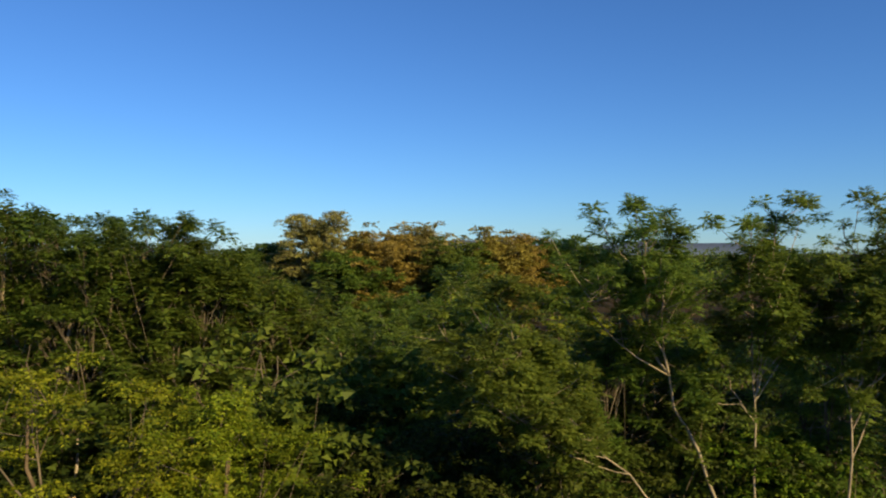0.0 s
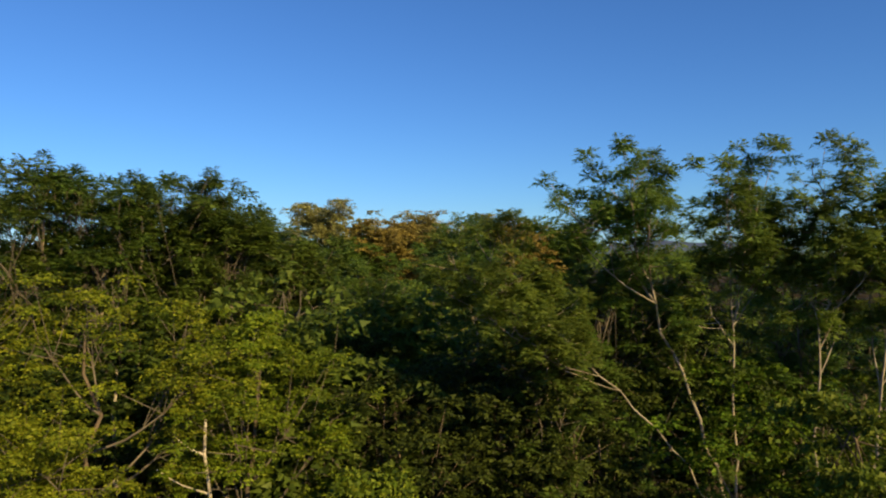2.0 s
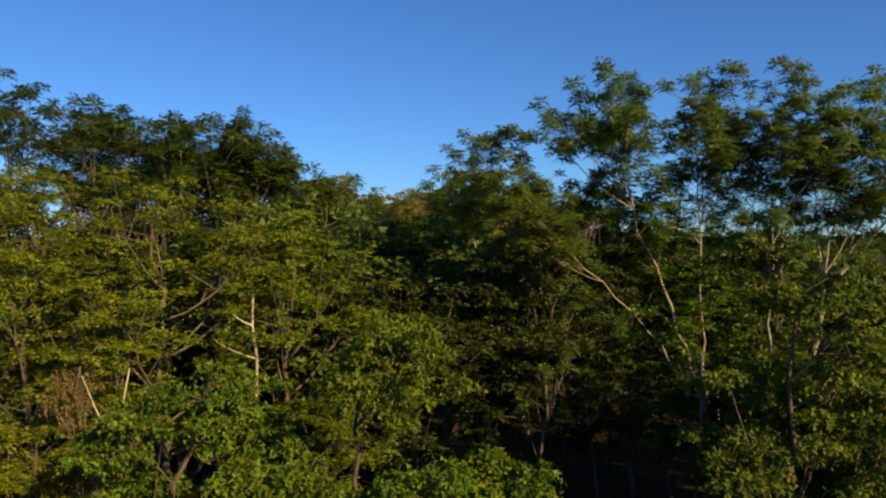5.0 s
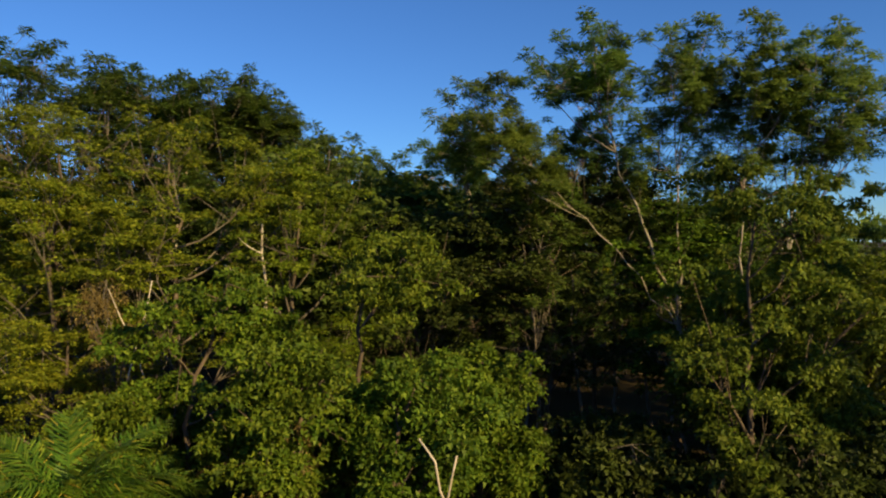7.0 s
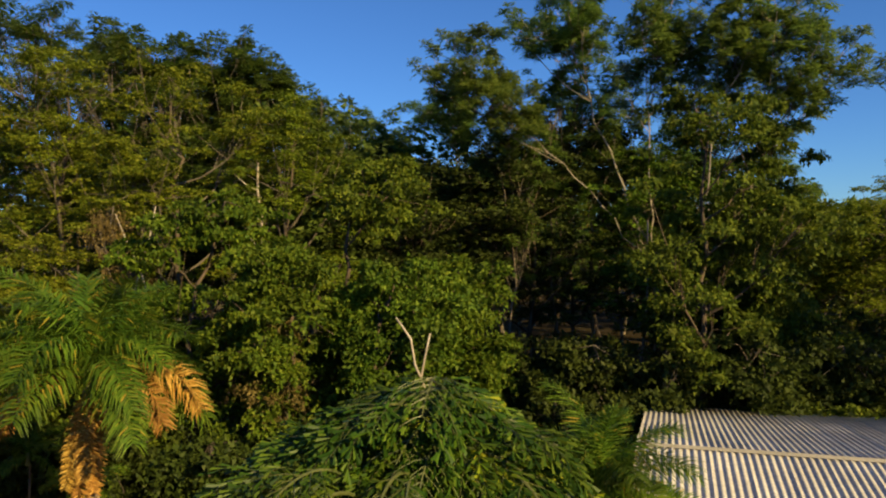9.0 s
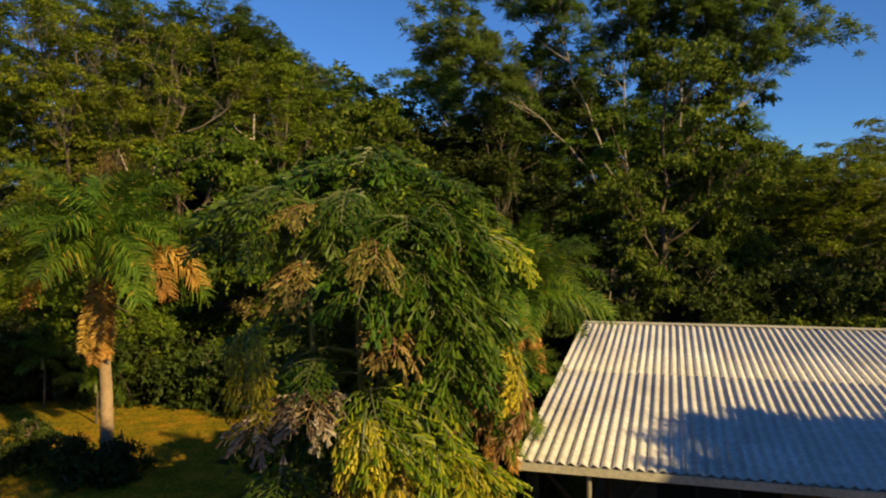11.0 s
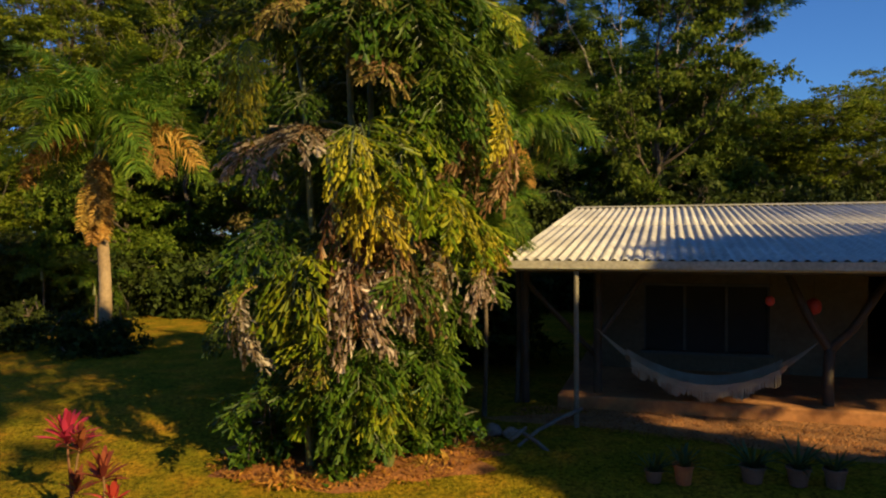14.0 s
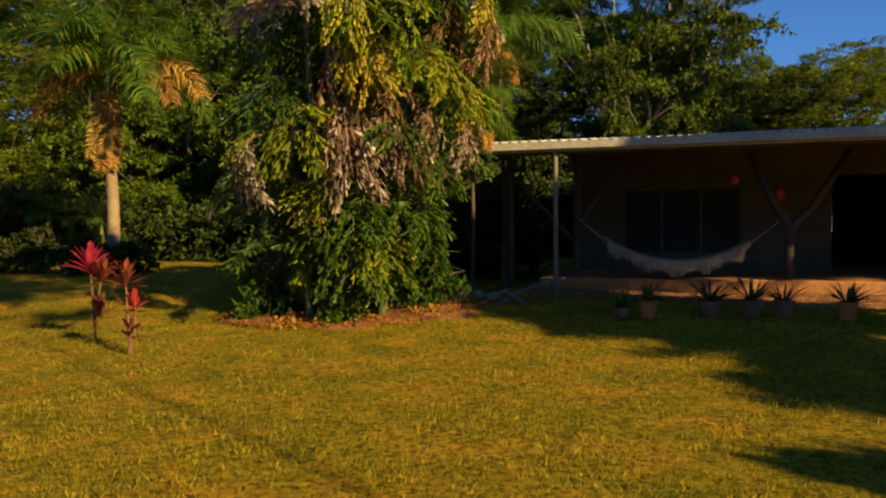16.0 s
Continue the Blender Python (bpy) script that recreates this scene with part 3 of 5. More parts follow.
# low green plants at the foot of the palm clump
for i, (x, y, h, r) in enumerate([(0.25, -6.1, 1.35, 0.55), (-0.45, -6.2, 0.8, 0.4), (-1.55, -5.7, 1.1, 0.6), (0.95, -5.5, 0.9, 0.5)]):
    make_tree(x, y, h, r, 0.1, 560 + i, (M_LUSH, M_STEM), "low bright green leafy plant at the palm's foot", clumps=34, clump=0.26, per=9, leaflets=6, leaf=(0.15, 0.5), girth=0.02, droop=0.5,
              flat=0.7, pinnate=False, category="plant", group="bed plants", bow=0.05, name="bed_plant")
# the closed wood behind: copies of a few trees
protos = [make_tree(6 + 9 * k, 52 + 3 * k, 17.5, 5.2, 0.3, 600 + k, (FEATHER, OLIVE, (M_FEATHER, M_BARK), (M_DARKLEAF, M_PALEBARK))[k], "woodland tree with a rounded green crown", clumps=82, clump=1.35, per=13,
                    leaflets=7, leaf=(0.54, 0.52), girth=0.24, droop=0.3, flat=0.8, shape=0.55, group="woodland behind") for k in range(4)]
wood = np.random.default_rng(7)
for row, yy in enumerate((33, 41, 50, 60, 72, 86, 102, 120)):
    step = 8.0 + row * 1.1
    for k in range(-6, 7):
        xx = (k + 0.5 * (row % 2)) * step + wood.normal(0, 1.3)
        if abs(xx) > 0.66 * (yy + 12) or (row < 2 and (xx > 0 or xx < -30)) or (row == 0 and xx > -4):
            continue
        s = wood.uniform(0.74, 0.92) * (0.86 if xx > 16 else 1.0) * (1.2 if row < 2 else 1.0)
        c = copy_thing(protos[int(wood.integers(0, 4))], pose(xx, yy + wood.normal(0, 1.5), 0.0, 0, 0, wood.uniform(0, 360)))
        c.scale = (s, s, s * wood.uniform(0.9, 1.1))
# the rounded bare-topped tree and rusty crowns on the far edge
FAR = [(-22.6, 140.0, 30.2, 8.2, 0), (-11.5, 138.0, 26.2, 6.6, 1), (-5.0, 150.0, 28.4, 6.5, 0), (9.5, 140.0, 27.2, 6.6, 1), (15.0, 143.0, 25.8, 5.6, 1), (-34.0, 150.0, 25.0, 6.0, 2),
       (24.0, 145.0, 25.5, 6.0, 2), (2.5, 136.0, 25.2, 5.6, 2), (-17.0, 132.0, 22.5, 6.0, 2), (-41.0, 140.0, 23.0, 6.0, 2)]
for i, (x, y, h, r, kind) in enumerate(FAR):
    make_tree(x, y, h, r, 0.35, 700 + i, ((M_TAN, M_PALEBARK), (M_RUST, M_BARK), (M_FEATHER, M_BARK))[kind],
              ("rounded far tree with a thin tan crown and pale limbs", "far tree with a rusty orange-brown crown", "far green tree on the skyline")[kind],
              clumps=260 if kind else 420, clump=1.5 if kind else 1.4, per=18 if kind else 20, leaflets=8, leaf=(0.62, 0.46) if kind else (0.55, 0.42), girth=0.4, droop=0.2, flat=0.7, shape=0.5 if kind else 0.95, group="far skyline trees")
# the far canopy and blue distance
far_rng = np.random.default_rng(11)
cent = []
for yy in np.geomspace(152, 900, 20):
    k = 36
    xx = np.linspace(-0.75, 0.75, k) * (yy + 20) + far_rng.normal(0, 4, k)
    cent.append(np.stack([xx, np.full(k, yy) + far_rng.normal(0, 5, k), 15.0 + far_rng.normal(0, 1.4, k)], 1))
cent = np.concatenate(cent)
size = 3.0 + (cent[:, 1] - 150) * 0.012
q = sprays(cent, size * 1.5, 12, 5, (1.9, 0.55), far_rng, 0.3, 0.8, False)
tagged(new("far_woods", tri_cloud("far_woods", q, M_FEATHER)), "continuous far canopy of green woodland", "woods", kind="stuff")
# the distance's haze is put into the hills' blue
m_hill, n_, l_, b_ = material("haze_blue_hills")
hn = noise_node(n_, l_, 0.004, 5.0)
hr = ramp(n_, [(0.35, (0.06, 0.10, 0.17)), (0.65, (0.10, 0.15, 0.22))])
l_.new(hn.outputs[0], hr.inputs[0])
l_.new(hr.outputs[0], b_.inputs["Base Color"])
b_.inputs["Roughness"].default_value = 1.0
hx = np.linspace(-3200, 3200, 120)
ridge = 30 + 22 * np.sin(hx * 0.0021 + 0.6) + 14 * np.sin(hx * 0.0057 + 2) + 6 * np.sin(hx * 0.017)
hv = np.concatenate([np.stack([hx, np.full(120, 2700.0), np.full(120, -5.0)], 1), np.stack([hx, np.full(120, 2950.0), ridge], 1), np.stack([hx, np.full(120, 2999.0), np.full(120, -5.0)], 1)])
hf = [(r * 120 + i, r * 120 + i + 1, (r + 1) * 120 + i + 1, (r + 1) * 120 + i) for r in range(2) for i in range(119)]
tagged(new("backdrop", quick_mesh("backdrop", hv, hf, m_hill, True)), "low hills in the far distance, coloured with the blue of haze", "hills", kind="structure")
# unseen trees beside the lawn and the house, placed to shade roof, grass and the wood's foot: x, y, height, radius, low
for i, (x, y, h, r, low) in enumerate([(21.3, -11.7, 8.5, 3.0, 0.93), (26.0, 9.9, 22.0, 4.0, 0.25), (30.0, 4.5, 24.0, 4.0, 0.25)]):
    make_tree(x, y, h, r, low, 802 + i, BROAD, "unseen leafy garden tree placed to shade roof and wood", clumps=70 if low > 0.9 else 80, clump=1.2, per=11, leaflets=7, leaf=(0.52, 0.5), droop=0.5, pinnate=False, group="garden trees")
# slim unseen ones: crowns and stems are shaped to fit the shade they throw
for i, (x, y, h, r, low) in enumerate([(16.2, -14.8, 10.4, 1.7, 0.97), (17.8, -13.3, 9.4, 2.0, 0.95), (14.2, -16.7, 10.3, 1.35, 0.56), (13.3, -17.5, 7.8, 1.0, 0.68), (12.1, -18.7, 5.7, 0.7, 0.82), (10.5, -20.2, 5.0, 0.4, 0.86), (8.6, -21.9, 16.0, 2.1, 0.72)]):
    make_tree(x, y, h, r, low, 820 + i, BROAD, "unseen slim leafy garden tree placed to shade lawn and roof", clumps=int(20 + 60 * r * r) if r < 1 else 135 if low > 0.9 else 150, clump=0.5 if r > 1 else 0.3, per=14, leaflets=7, leaf=(0.34, 0.5) if r > 1 else (0.2, 0.5),
              droop=0.5, girth=0.06 if h < 12 else 0.035, bow=0.1, pinnate=False, group="garden trees", shape=0.8)
# unseen wood added round the clearing, behind and beside the lawn, to block the low sky
for k in range(15):
    a = radians(-205 + k * 17.5)
    d = 52 + 7 * (k % 2)
    c = copy_thing(protos[k % 4], pose(d * math.cos(a), -8 + d * math.sin(a) * 0.95, 0.0, 0, 0, k * 77.0))
    c.scale = (1.3, 1.3, 0.78)
ring = np.random.default_rng(13)
ra = ring.uniform(radians(-215), radians(45), 420)
rd = ring.uniform(50, 62, 420)
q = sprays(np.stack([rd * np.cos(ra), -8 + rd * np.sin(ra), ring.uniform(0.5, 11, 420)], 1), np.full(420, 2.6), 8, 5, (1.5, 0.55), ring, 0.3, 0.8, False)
tagged(new("wood_edge", tri_cloud("wood_edge", q, M_DARKLEAF)), "unseen dark leafy wood edge added round the clearing to block low sky", "woods", kind="stuff")


# ---- ground ----
m_lawn, n_, l_, b_ = material("lawn_and_earth")
big = noise_node(n_, l_, 1.3, 8.0, rough=0.68)
fine = noise_node(n_, l_, 15.0, 7.0, rough=0.75)
r1 = ramp(n_, [(0.32, (0.11, 0.115, 0.007)), (0.50, (0.22, 0.165, 0.010)), (0.68, (0.37, 0.195, 0.018))])
l_.new(big.outputs[0], r1.inputs[0])
r2 = ramp(n_, [(0.38, (0.28, 0.31, 0.32)), (0.62, (1.65, 1.52, 1.35))])
l_.new(fine.outputs[0], r2.inputs[0])
turf = mix_node(n_, l_, 1.0, r1.outputs[0], r2.outputs[0], "MULTIPLY")
place = n_.new("ShaderNodeTexCoord")
axes = n_.new("ShaderNodeSeparateXYZ")
l_.new(place.outputs["Object"], axes.inputs[0])
edge = n_.new("ShaderNodeMath")
edge.operation = "MULTIPLY_ADD"
l_.new(big.outputs[0], edge.inputs[0])
edge.inputs[1].default_value = 3.0
l_.new(axes.outputs[1], edge.inputs[2])
wooded = n_.new("ShaderNodeMapRange")
wooded.inputs[1].default_value, wooded.inputs[2].default_value = 14.0, 15.5
l_.new(edge.outputs[0], wooded.inputs[0])
floor_r = ramp(n_, [(0.35, (0.022, 0.018, 0.008)), (0.7, (0.055, 0.040, 0.018))])
l_.new(fine.outputs[0], floor_r.inputs[0])
l_.new(mix_node(n_, l_, wooded.outputs[0], turf, floor_r.outputs[0]), b_.inputs["Base Color"])
b_.inputs["Roughness"].default_value, b_.inputs["Specular IOR Level"].default_value = 1.0, 0.05
bump_node(n_, l_, fine.outputs[0], 0.8, 0.04, b_)
xs = np.concatenate([[-3000, -900, -300, -100, -50, -30], np.arange(-20, 22.01, 0.5), [30, 50, 100, 300, 900, 3000]])
ys = np.concatenate([[-3000, -900, -300, -100, -50, -30], np.arange(-20, 12.01, 0.5), [16, 22, 30, 50, 100, 300, 900, 3000]])
gx, gy = np.meshgrid(xs, ys)
gz = ground_z(gx, gy) + 0.02 * np.sin(gx * 0.9 + 1.0) * np.cos(gy * 0.7)
nx, ny = len(xs), len(ys)
idx = np.arange(nx * ny).reshape(ny, nx)
faces = np.stack([idx[:-1, :-1], idx[:-1, 1:], idx[1:, 1:], idx[1:, :-1]], -1).reshape(-1, 4)
ground = tagged(new("ground", quick_mesh("ground", np.stack([gx, gy, gz], -1).reshape(-1, 3), faces, m_lawn, True)), "patchy green and straw-coloured lawn running into woodland floor", "ground", kind="structure")
# ---- house ----
M_ROOF = surface("weathered_roof_sheet", (0.46, 0.43, 0.38), (0.62, 0.59, 0.53), 0.5, 0.6, 0.15, 0.01, 20.0, 0.0, (0.33, 0.31, 0.28))
M_TRIM = surface("cream_painted_trim", (0.36, 0.33, 0.25), (0.46, 0.42, 0.325), 1.5, 0.55, 0.15, 0.005)
M_WALL = surface("dull_rendered_wall", (0.10, 0.080, 0.048), (0.145, 0.118, 0.072), 0.9, 0.85, 0.25, 0.01, stain=(0.085, 0.07, 0.045))
M_TIMBER = surface("dark_timber", (0.040, 0.027, 0.016), (0.082, 0.056, 0.033), 2.2, 0.7, 0.4, 0.01)
M_FRAME = surface("grey_window_frame", (0.060, 0.060, 0.054), (0.090, 0.090, 0.081), 2.0, 0.5, 0.1, 0.004)
M_PAVE = surface("red_earth_paving", (0.32, 0.13, 0.04), (0.46, 0.21, 0.07), 0.9, 0.9, 0.4, 0.02, stain=(0.20, 0.085, 0.04))
M_GRAVEL = surface("red_gravel", (0.23, 0.10, 0.034), (0.40, 0.19, 0.065), 5.0, 0.95, 1.0, 0.05, 6.0)
M_MULCH = surface("leaf_mulch", (0.22, 0.075, 0.016), (0.40, 0.155, 0.034), 4.0, 0.95, 1.0, 0.05, 7.0)
M_LITTER = leaf_material("fallen_leaf", (0.15, 0.05, 0.010), (0.30, 0.11, 0.018), (0.46, 0.21, 0.04), 0.7, 0.1)
M_CHIP = leaf_material("gravel_chip", (0.11, 0.042, 0.015), (0.24, 0.10, 0.03), (0.38, 0.17, 0.052), 0.95, 0.0)
M_STONE = surface("garden_stone", (0.20, 0.15, 0.11), (0.34, 0.27, 0.20), 3.0, 0.85, 0.6, 0.03)
M_CLOTH = surface("woven_cotton", (0.28, 0.225, 0.15), (0.40, 0.325, 0.225), 4.0, 0.95, 0.5, 0.01, 18.0)
M_TERRA = surface("terracotta", (0.42, 0.11, 0.035), (0.58, 0.17, 0.05), 4.0, 0.75, 0.2, 0.005)
M_DULLPOT = surface("dull_clay_pot", (0.16, 0.08, 0.05), (0.24, 0.13, 0.08), 4.0, 0.8, 0.2, 0.005)
M_REDLAMP = surface("red_paper_lantern", (0.42, 0.03, 0.02), (0.56, 0.05, 0.03), 3.0, 0.6, 0.2, 0.005)
M_PIPE = surface("weathered_pipe", (0.15, 0.13, 0.09), (0.22, 0.19, 0.135), 2.0, 0.6, 0.15, 0.004)
M_WHITEWOOD = surface("bleached_wood", (0.12, 0.095, 0.07), (0.22, 0.18, 0.135), 3.0, 0.85, 0.5, 0.01)
# matt window panes: the unlit room's darkness is put into the colour
M_DARKPANE = surface("dark_matt_pane", (0.012, 0.013, 0.013), (0.020, 0.021, 0.020), 3.0, 0.75, 0.1, 0.003, 30.0)

HOUSE = pose(2.2, -4.27, 0.0, 0, 0, -17.5)
LEFT, LONG, DEEP, EAVE, RIDGE = -0.08, 22.0, 9.9, 3.08, 4.19
house = empty("house", HOUSE, "low house with a pale ribbed roof and a deep dark veranda", "house")
# walls with window and door openings
FLOOR, W0, W1 = 0.55, 4.2, 15.6
def wall_run(name, x0, x1, y0, y1, z0, z1, openings):
    """A wall along x with openings (x0, x1, z0, z1) cut through it."""
    x = x0
    for a, b, c, d in openings:
        part(name, box(bmesh.new(), x, a, y0, y1, z0, z1), M_WALL, house)
        if c > z0:
            part(name, box(bmesh.new(), a, b, y0, y1, z0, c), M_WALL, house)
        part(name, box(bmesh.new(), a, b, y0, y1, d, z1), M_WALL, house)
        x = b
    part(name, box(bmesh.new(), x, x1, y0, y1, z0, z1), M_WALL, house)
WINDOWS = [(2.05, 4.55, 0.95, 2.35), (13.0, 15.0, 1.2, 2.3)]
DOORS = [(6.35, 8.9, FLOOR, 2.6)]
wall_run("wall", 1.0, LONG - 0.8, W0, W0 + 0.2, 0.3, 3.35, sorted(WINDOWS + DOORS))
wall_run("wall", 1.0, LONG - 0.8, W1, W1 + 0.2, 0.3, 3.35, [(6.6, 8.6, 1.3, 2.4)])
part("wall", box(bmesh.new(), 1.0, 1.2, W0 + 0.2, W1, 0.3, 3.35), M_WALL, house)
part("wall", box(bmesh.new(), LONG - 1.0, LONG - 0.8, W0 + 0.2, W1, 0.3, 3.35), M_WALL, house)
part("ceiling", box(bmesh.new(), 1.2, LONG - 1.0, W0 + 0.2, W1, 3.2, 3.3), M_WALL, house)
for a, b, c, d in WINDOWS:
    win = part("window", box(bmesh.new(), a, b, W0 + 0.09, W0 + 0.10, c, d), M_DARKPANE, house, "window with matt near-black panes")
    k = 3 if b - a > 2.2 else 2
    for i in range(k + 1):
        px = a + (b - a) * i / k
        part("mullion", box(bmesh.new(), px - 0.03, px + 0.03, W0 + 0.05, W0 + 0.14, c, d, 0.006), M_FRAME, win)
    part("frame_head", box(bmesh.new(), a - 0.05, b + 0.05, W0 - 0.02, W0 + 0.16, d, d + 0.06, 0.006), M_FRAME, win)
    part("sill", box(bmesh.new(), a - 0.08, b + 0.08, W0 - 0.06, W0 + 0.16, c - 0.06, c, 0.006), M_FRAME, win)
part("floor_slab", box(bmesh.new(), 0.6, LONG - 0.4, 1.15, W1 + 0.6, 0.02, FLOOR, 0.03), M_PAVE, house, "red earth-coloured veranda floor edge")
# gutter, fascia, ridge cap, beams
part("gutter", box(bmesh.new(), LEFT, LONG, -0.17, -0.05, EAVE - 0.16, EAVE - 0.14), M_TRIM, house, "cream metal gutter along the eave")
part("gutter_back", box(bmesh.new(), LEFT, LONG, -0.05, -0.02, EAVE - 0.20, EAVE - 0.04), M_TRIM, house)
part("gutter_lip", box(bmesh.new(), LEFT, LONG, -0.18, -0.17, EAVE - 0.16, EAVE - 0.03), M_TRIM, house)
part("fascia", box(bmesh.new(), LEFT, LONG, 2 * DEEP + 0.02, 2 * DEEP + 0.05, EAVE - 0.2, EAVE - 0.03), M_TRIM, house)
part("beam", box(bmesh.new(), LEFT + 0.1, LONG, 0.02, 0.12, EAVE - 0.24, EAVE - 0.06, 0.008), M_TIMBER, house)
part("beam", box(bmesh.new(), LEFT + 0.1, LONG, 1.45, 1.57, EAVE - 0.06, EAVE + 0.12, 0.008), M_TIMBER, house)
def rafter(x):
    bm = bmesh.new()
    for y0, y1, za, zb in ((0.13, DEEP, EAVE, RIDGE), (DEEP, 2 * DEEP, RIDGE, EAVE)):
        v = [bm.verts.new(c) for c in ((x, y0, za - 0.16), (x, y1, zb - 0.16), (x, y1, zb - 0.05), (x, y0, za - 0.05))]
        w = [bm.verts.new(c.co + Vector((0.05, 0, 0))) for c in v]
        for q in (v[::-1], w, *[(v[i], v[(i + 1) % 4], w[(i + 1) % 4], w[i]) for i in range(4)]):
            bm.faces.new(q)
    return part("rafter", bm, M_TIMBER, house)
for i in range(20):
    rafter(LEFT + 0.05 + i * 1.16)
# added lining: keeps light bounced off the pale sheets out of the veranda
bm = bmesh.new()
zs = lambda y: EAVE + (RIDGE - EAVE) * y / DEEP - 0.18
vv = [bm.verts.new((x, y, zs(y) - d)) for d in (0.0, 0.02) for x, y in ((LEFT + 0.06, 0.16), (LONG - 0.06, 0.16), (LONG - 0.06, W0), (LEFT + 0.06, W0))]
for q in ((3, 2, 1, 0), (4, 5, 6, 7), (0, 1, 5, 4), (1, 2, 6, 5), (2, 3, 7, 6), (3, 0, 4, 7)):
    bm.faces.new([vv[k] for k in q])
part("veranda_ceiling", bm, M_TIMBER, house, "dark timber board added under the veranda roof to cut bounced light")
# gable boards close the roof's ends
for gx in (LEFT + 0.02, LONG - 0.05):
    bm = bmesh.new()
    v = [bm.verts.new((gx, y, z)) for y, z in ((0.1, EAVE - 0.06), (DEEP, RIDGE - 0.06), (2 * DEEP - 0.1, EAVE - 0.06), (2 * DEEP - 0.1, EAVE - 0.2), (DEEP, RIDGE - 0.24), (0.1, EAVE - 0.2))]
    w = [bm.verts.new(c.co + Vector((0.03, 0, 0))) for c in v]
    for i in range(6):
        bm.faces.new((v[i], v[(i + 1) % 6], w[(i + 1) % 6], w[i]))
    for a in (v[::-1], w):
        bm.faces.new((a[0], a[1], a[4], a[5])), bm.faces.new((a[1], a[2], a[3], a[4]))
    part("barge_board", bm, M_TRIM, house)
# posts
def post(x, y, z0, z1, r, mat, label=""):
    bm = bmesh.new()
    bmesh.ops.create_cone(bm, segments=10, radius1=r, radius2=r * 0.95, depth=z1 - z0, cap_ends=True, matrix=Matrix.Translation((x, y, (z0 + z1) / 2)))
    return part("post", bm, mat, house, label, False)
post(1.09, -0.02, 0.1, EAVE - 0.2, 0.045, M_PIPE, "slim pale downpipe post")
def limb_part(name, pts, radii, mat, label=""):
    v, f = tube(np.array(pts, float), radii, 8)
    return child(name, quick_mesh(name, v, f, mat, True), house, label)
limb_part("forked_post", [(5.15, 1.5, 0.3), (5.13, 1.5, 0.9), (5.16, 1.5, 1.55)], [0.10, 0.09, 0.085], M_TIMBER, "rough forked tree-trunk post")
limb_part("fork_arm", [(5.16, 1.5, 1.5), (4.9, 1.5, 1.9), (4.45, 1.5, 2.9)], [0.08, 0.07, 0.06], M_TIMBER)
limb_part("fork_arm", [(5.16, 1.5, 1.5), (5.5, 1.5, 1.85), (6.15, 1.5, 2.9)], [0.08, 0.07, 0.06], M_TIMBER)
for px in (-0.05, 1.3, 9.0, 13.0, 17.0):
    post(px, 1.5, 0.3, EAVE - 0.05, 0.08, M_TIMBER, "dark timber veranda post")
for a, b in (((-0.05, 1.5, 1.7), (-0.9 + 0.9, 1.5, 2.85)), ((1.3, 1.5, 1.55), (2.2, 1.5, 2.85)), ((9.0, 1.5, 1.6), (8.1, 1.5, 2.85)), ((-0.05, 1.5, 2.6), (1.3, 1.5, 1.2))):
    limb_part("brace", [a, b], [0.055, 0.05], M_TIMBER)
# roof sheets: ribbed, three waves wide
WAVE = 0.178
def sheet_mesh(name, y0, y1, z0, z1):
    n, m = 5 * 6, 3
    verts, fs = [], []
    for layer in (0.0, -0.012):
        for j in range(m):
            t = j / (m - 1)
            for i in range(n + 1):
                s = i / 6.0
                verts.append((s * WAVE, y0 + (y1 - y0) * t, z0 + (z1 - z0) * t + 0.026 * math.cos(2 * math.pi * s) + layer))
    k = n + 1
    for layer in range(2):
        for j in range(m - 1):
            for i in range(n):
                a = layer * m * k + j * k + i
                fs.append((a, a + 1, a + 1 + k, a + k) if layer == 0 else (a + k, a + k + 1, a + 1, a))
    for i in range(n):
        fs.append((i + 1, i, m * k + i, m * k + i + 1))
    return quick_mesh(name, verts, fs, M_ROOF, True)
roof = child("roof", quick_mesh("roof", [(LEFT, DEEP - 0.16, RIDGE + 0.03), (LONG, DEEP - 0.16, RIDGE + 0.03), (LONG, DEEP, RIDGE + 0.075), (LEFT, DEEP, RIDGE + 0.075), (LONG, DEEP + 0.16, RIDGE + 0.03), (LEFT, DEEP + 0.16, RIDGE + 0.03)],
                               [(0, 1, 2, 3), (3, 2, 4, 5)], M_TRIM), house, "pale ridge capping")
tagged(roof, "weathered pale ribbed sheet roof with ridge capping")
cut = DEEP * 0.52
zc = EAVE + (RIDGE - EAVE) * 0.52
sheets = [sheet_mesh("roof_sheet", -0.10, cut + 0.1, EAVE - 0.014, zc + 0.014), sheet_mesh("roof_sheet", cut - 0.1, DEEP, zc + 0.002, RIDGE + 0.016), sheet_mesh("roof_sheet", 2 * DEEP + 0.1, DEEP, EAVE - 0.014, RIDGE)]
for i in range(int((LONG - LEFT) / (WAVE * 5))):
    for me in sheets:
        ob = child("roof_sheet", me, roof)
        ob.location = (LEFT + i * WAVE * 5, 0, 0.0)

# creeper along the back eave
vine = np.random.default_rng(71)
vu = np.sort(np.concatenate([vine.uniform(1.0, 16.0, 34), vine.uniform(6.0, 12.0, 10)]))
vc = np.stack([vu, 2 * DEEP + vine.uniform(-0.15, 0.25, 44), EAVE + vine.uniform(-0.1, 0.25, 44)], 1)
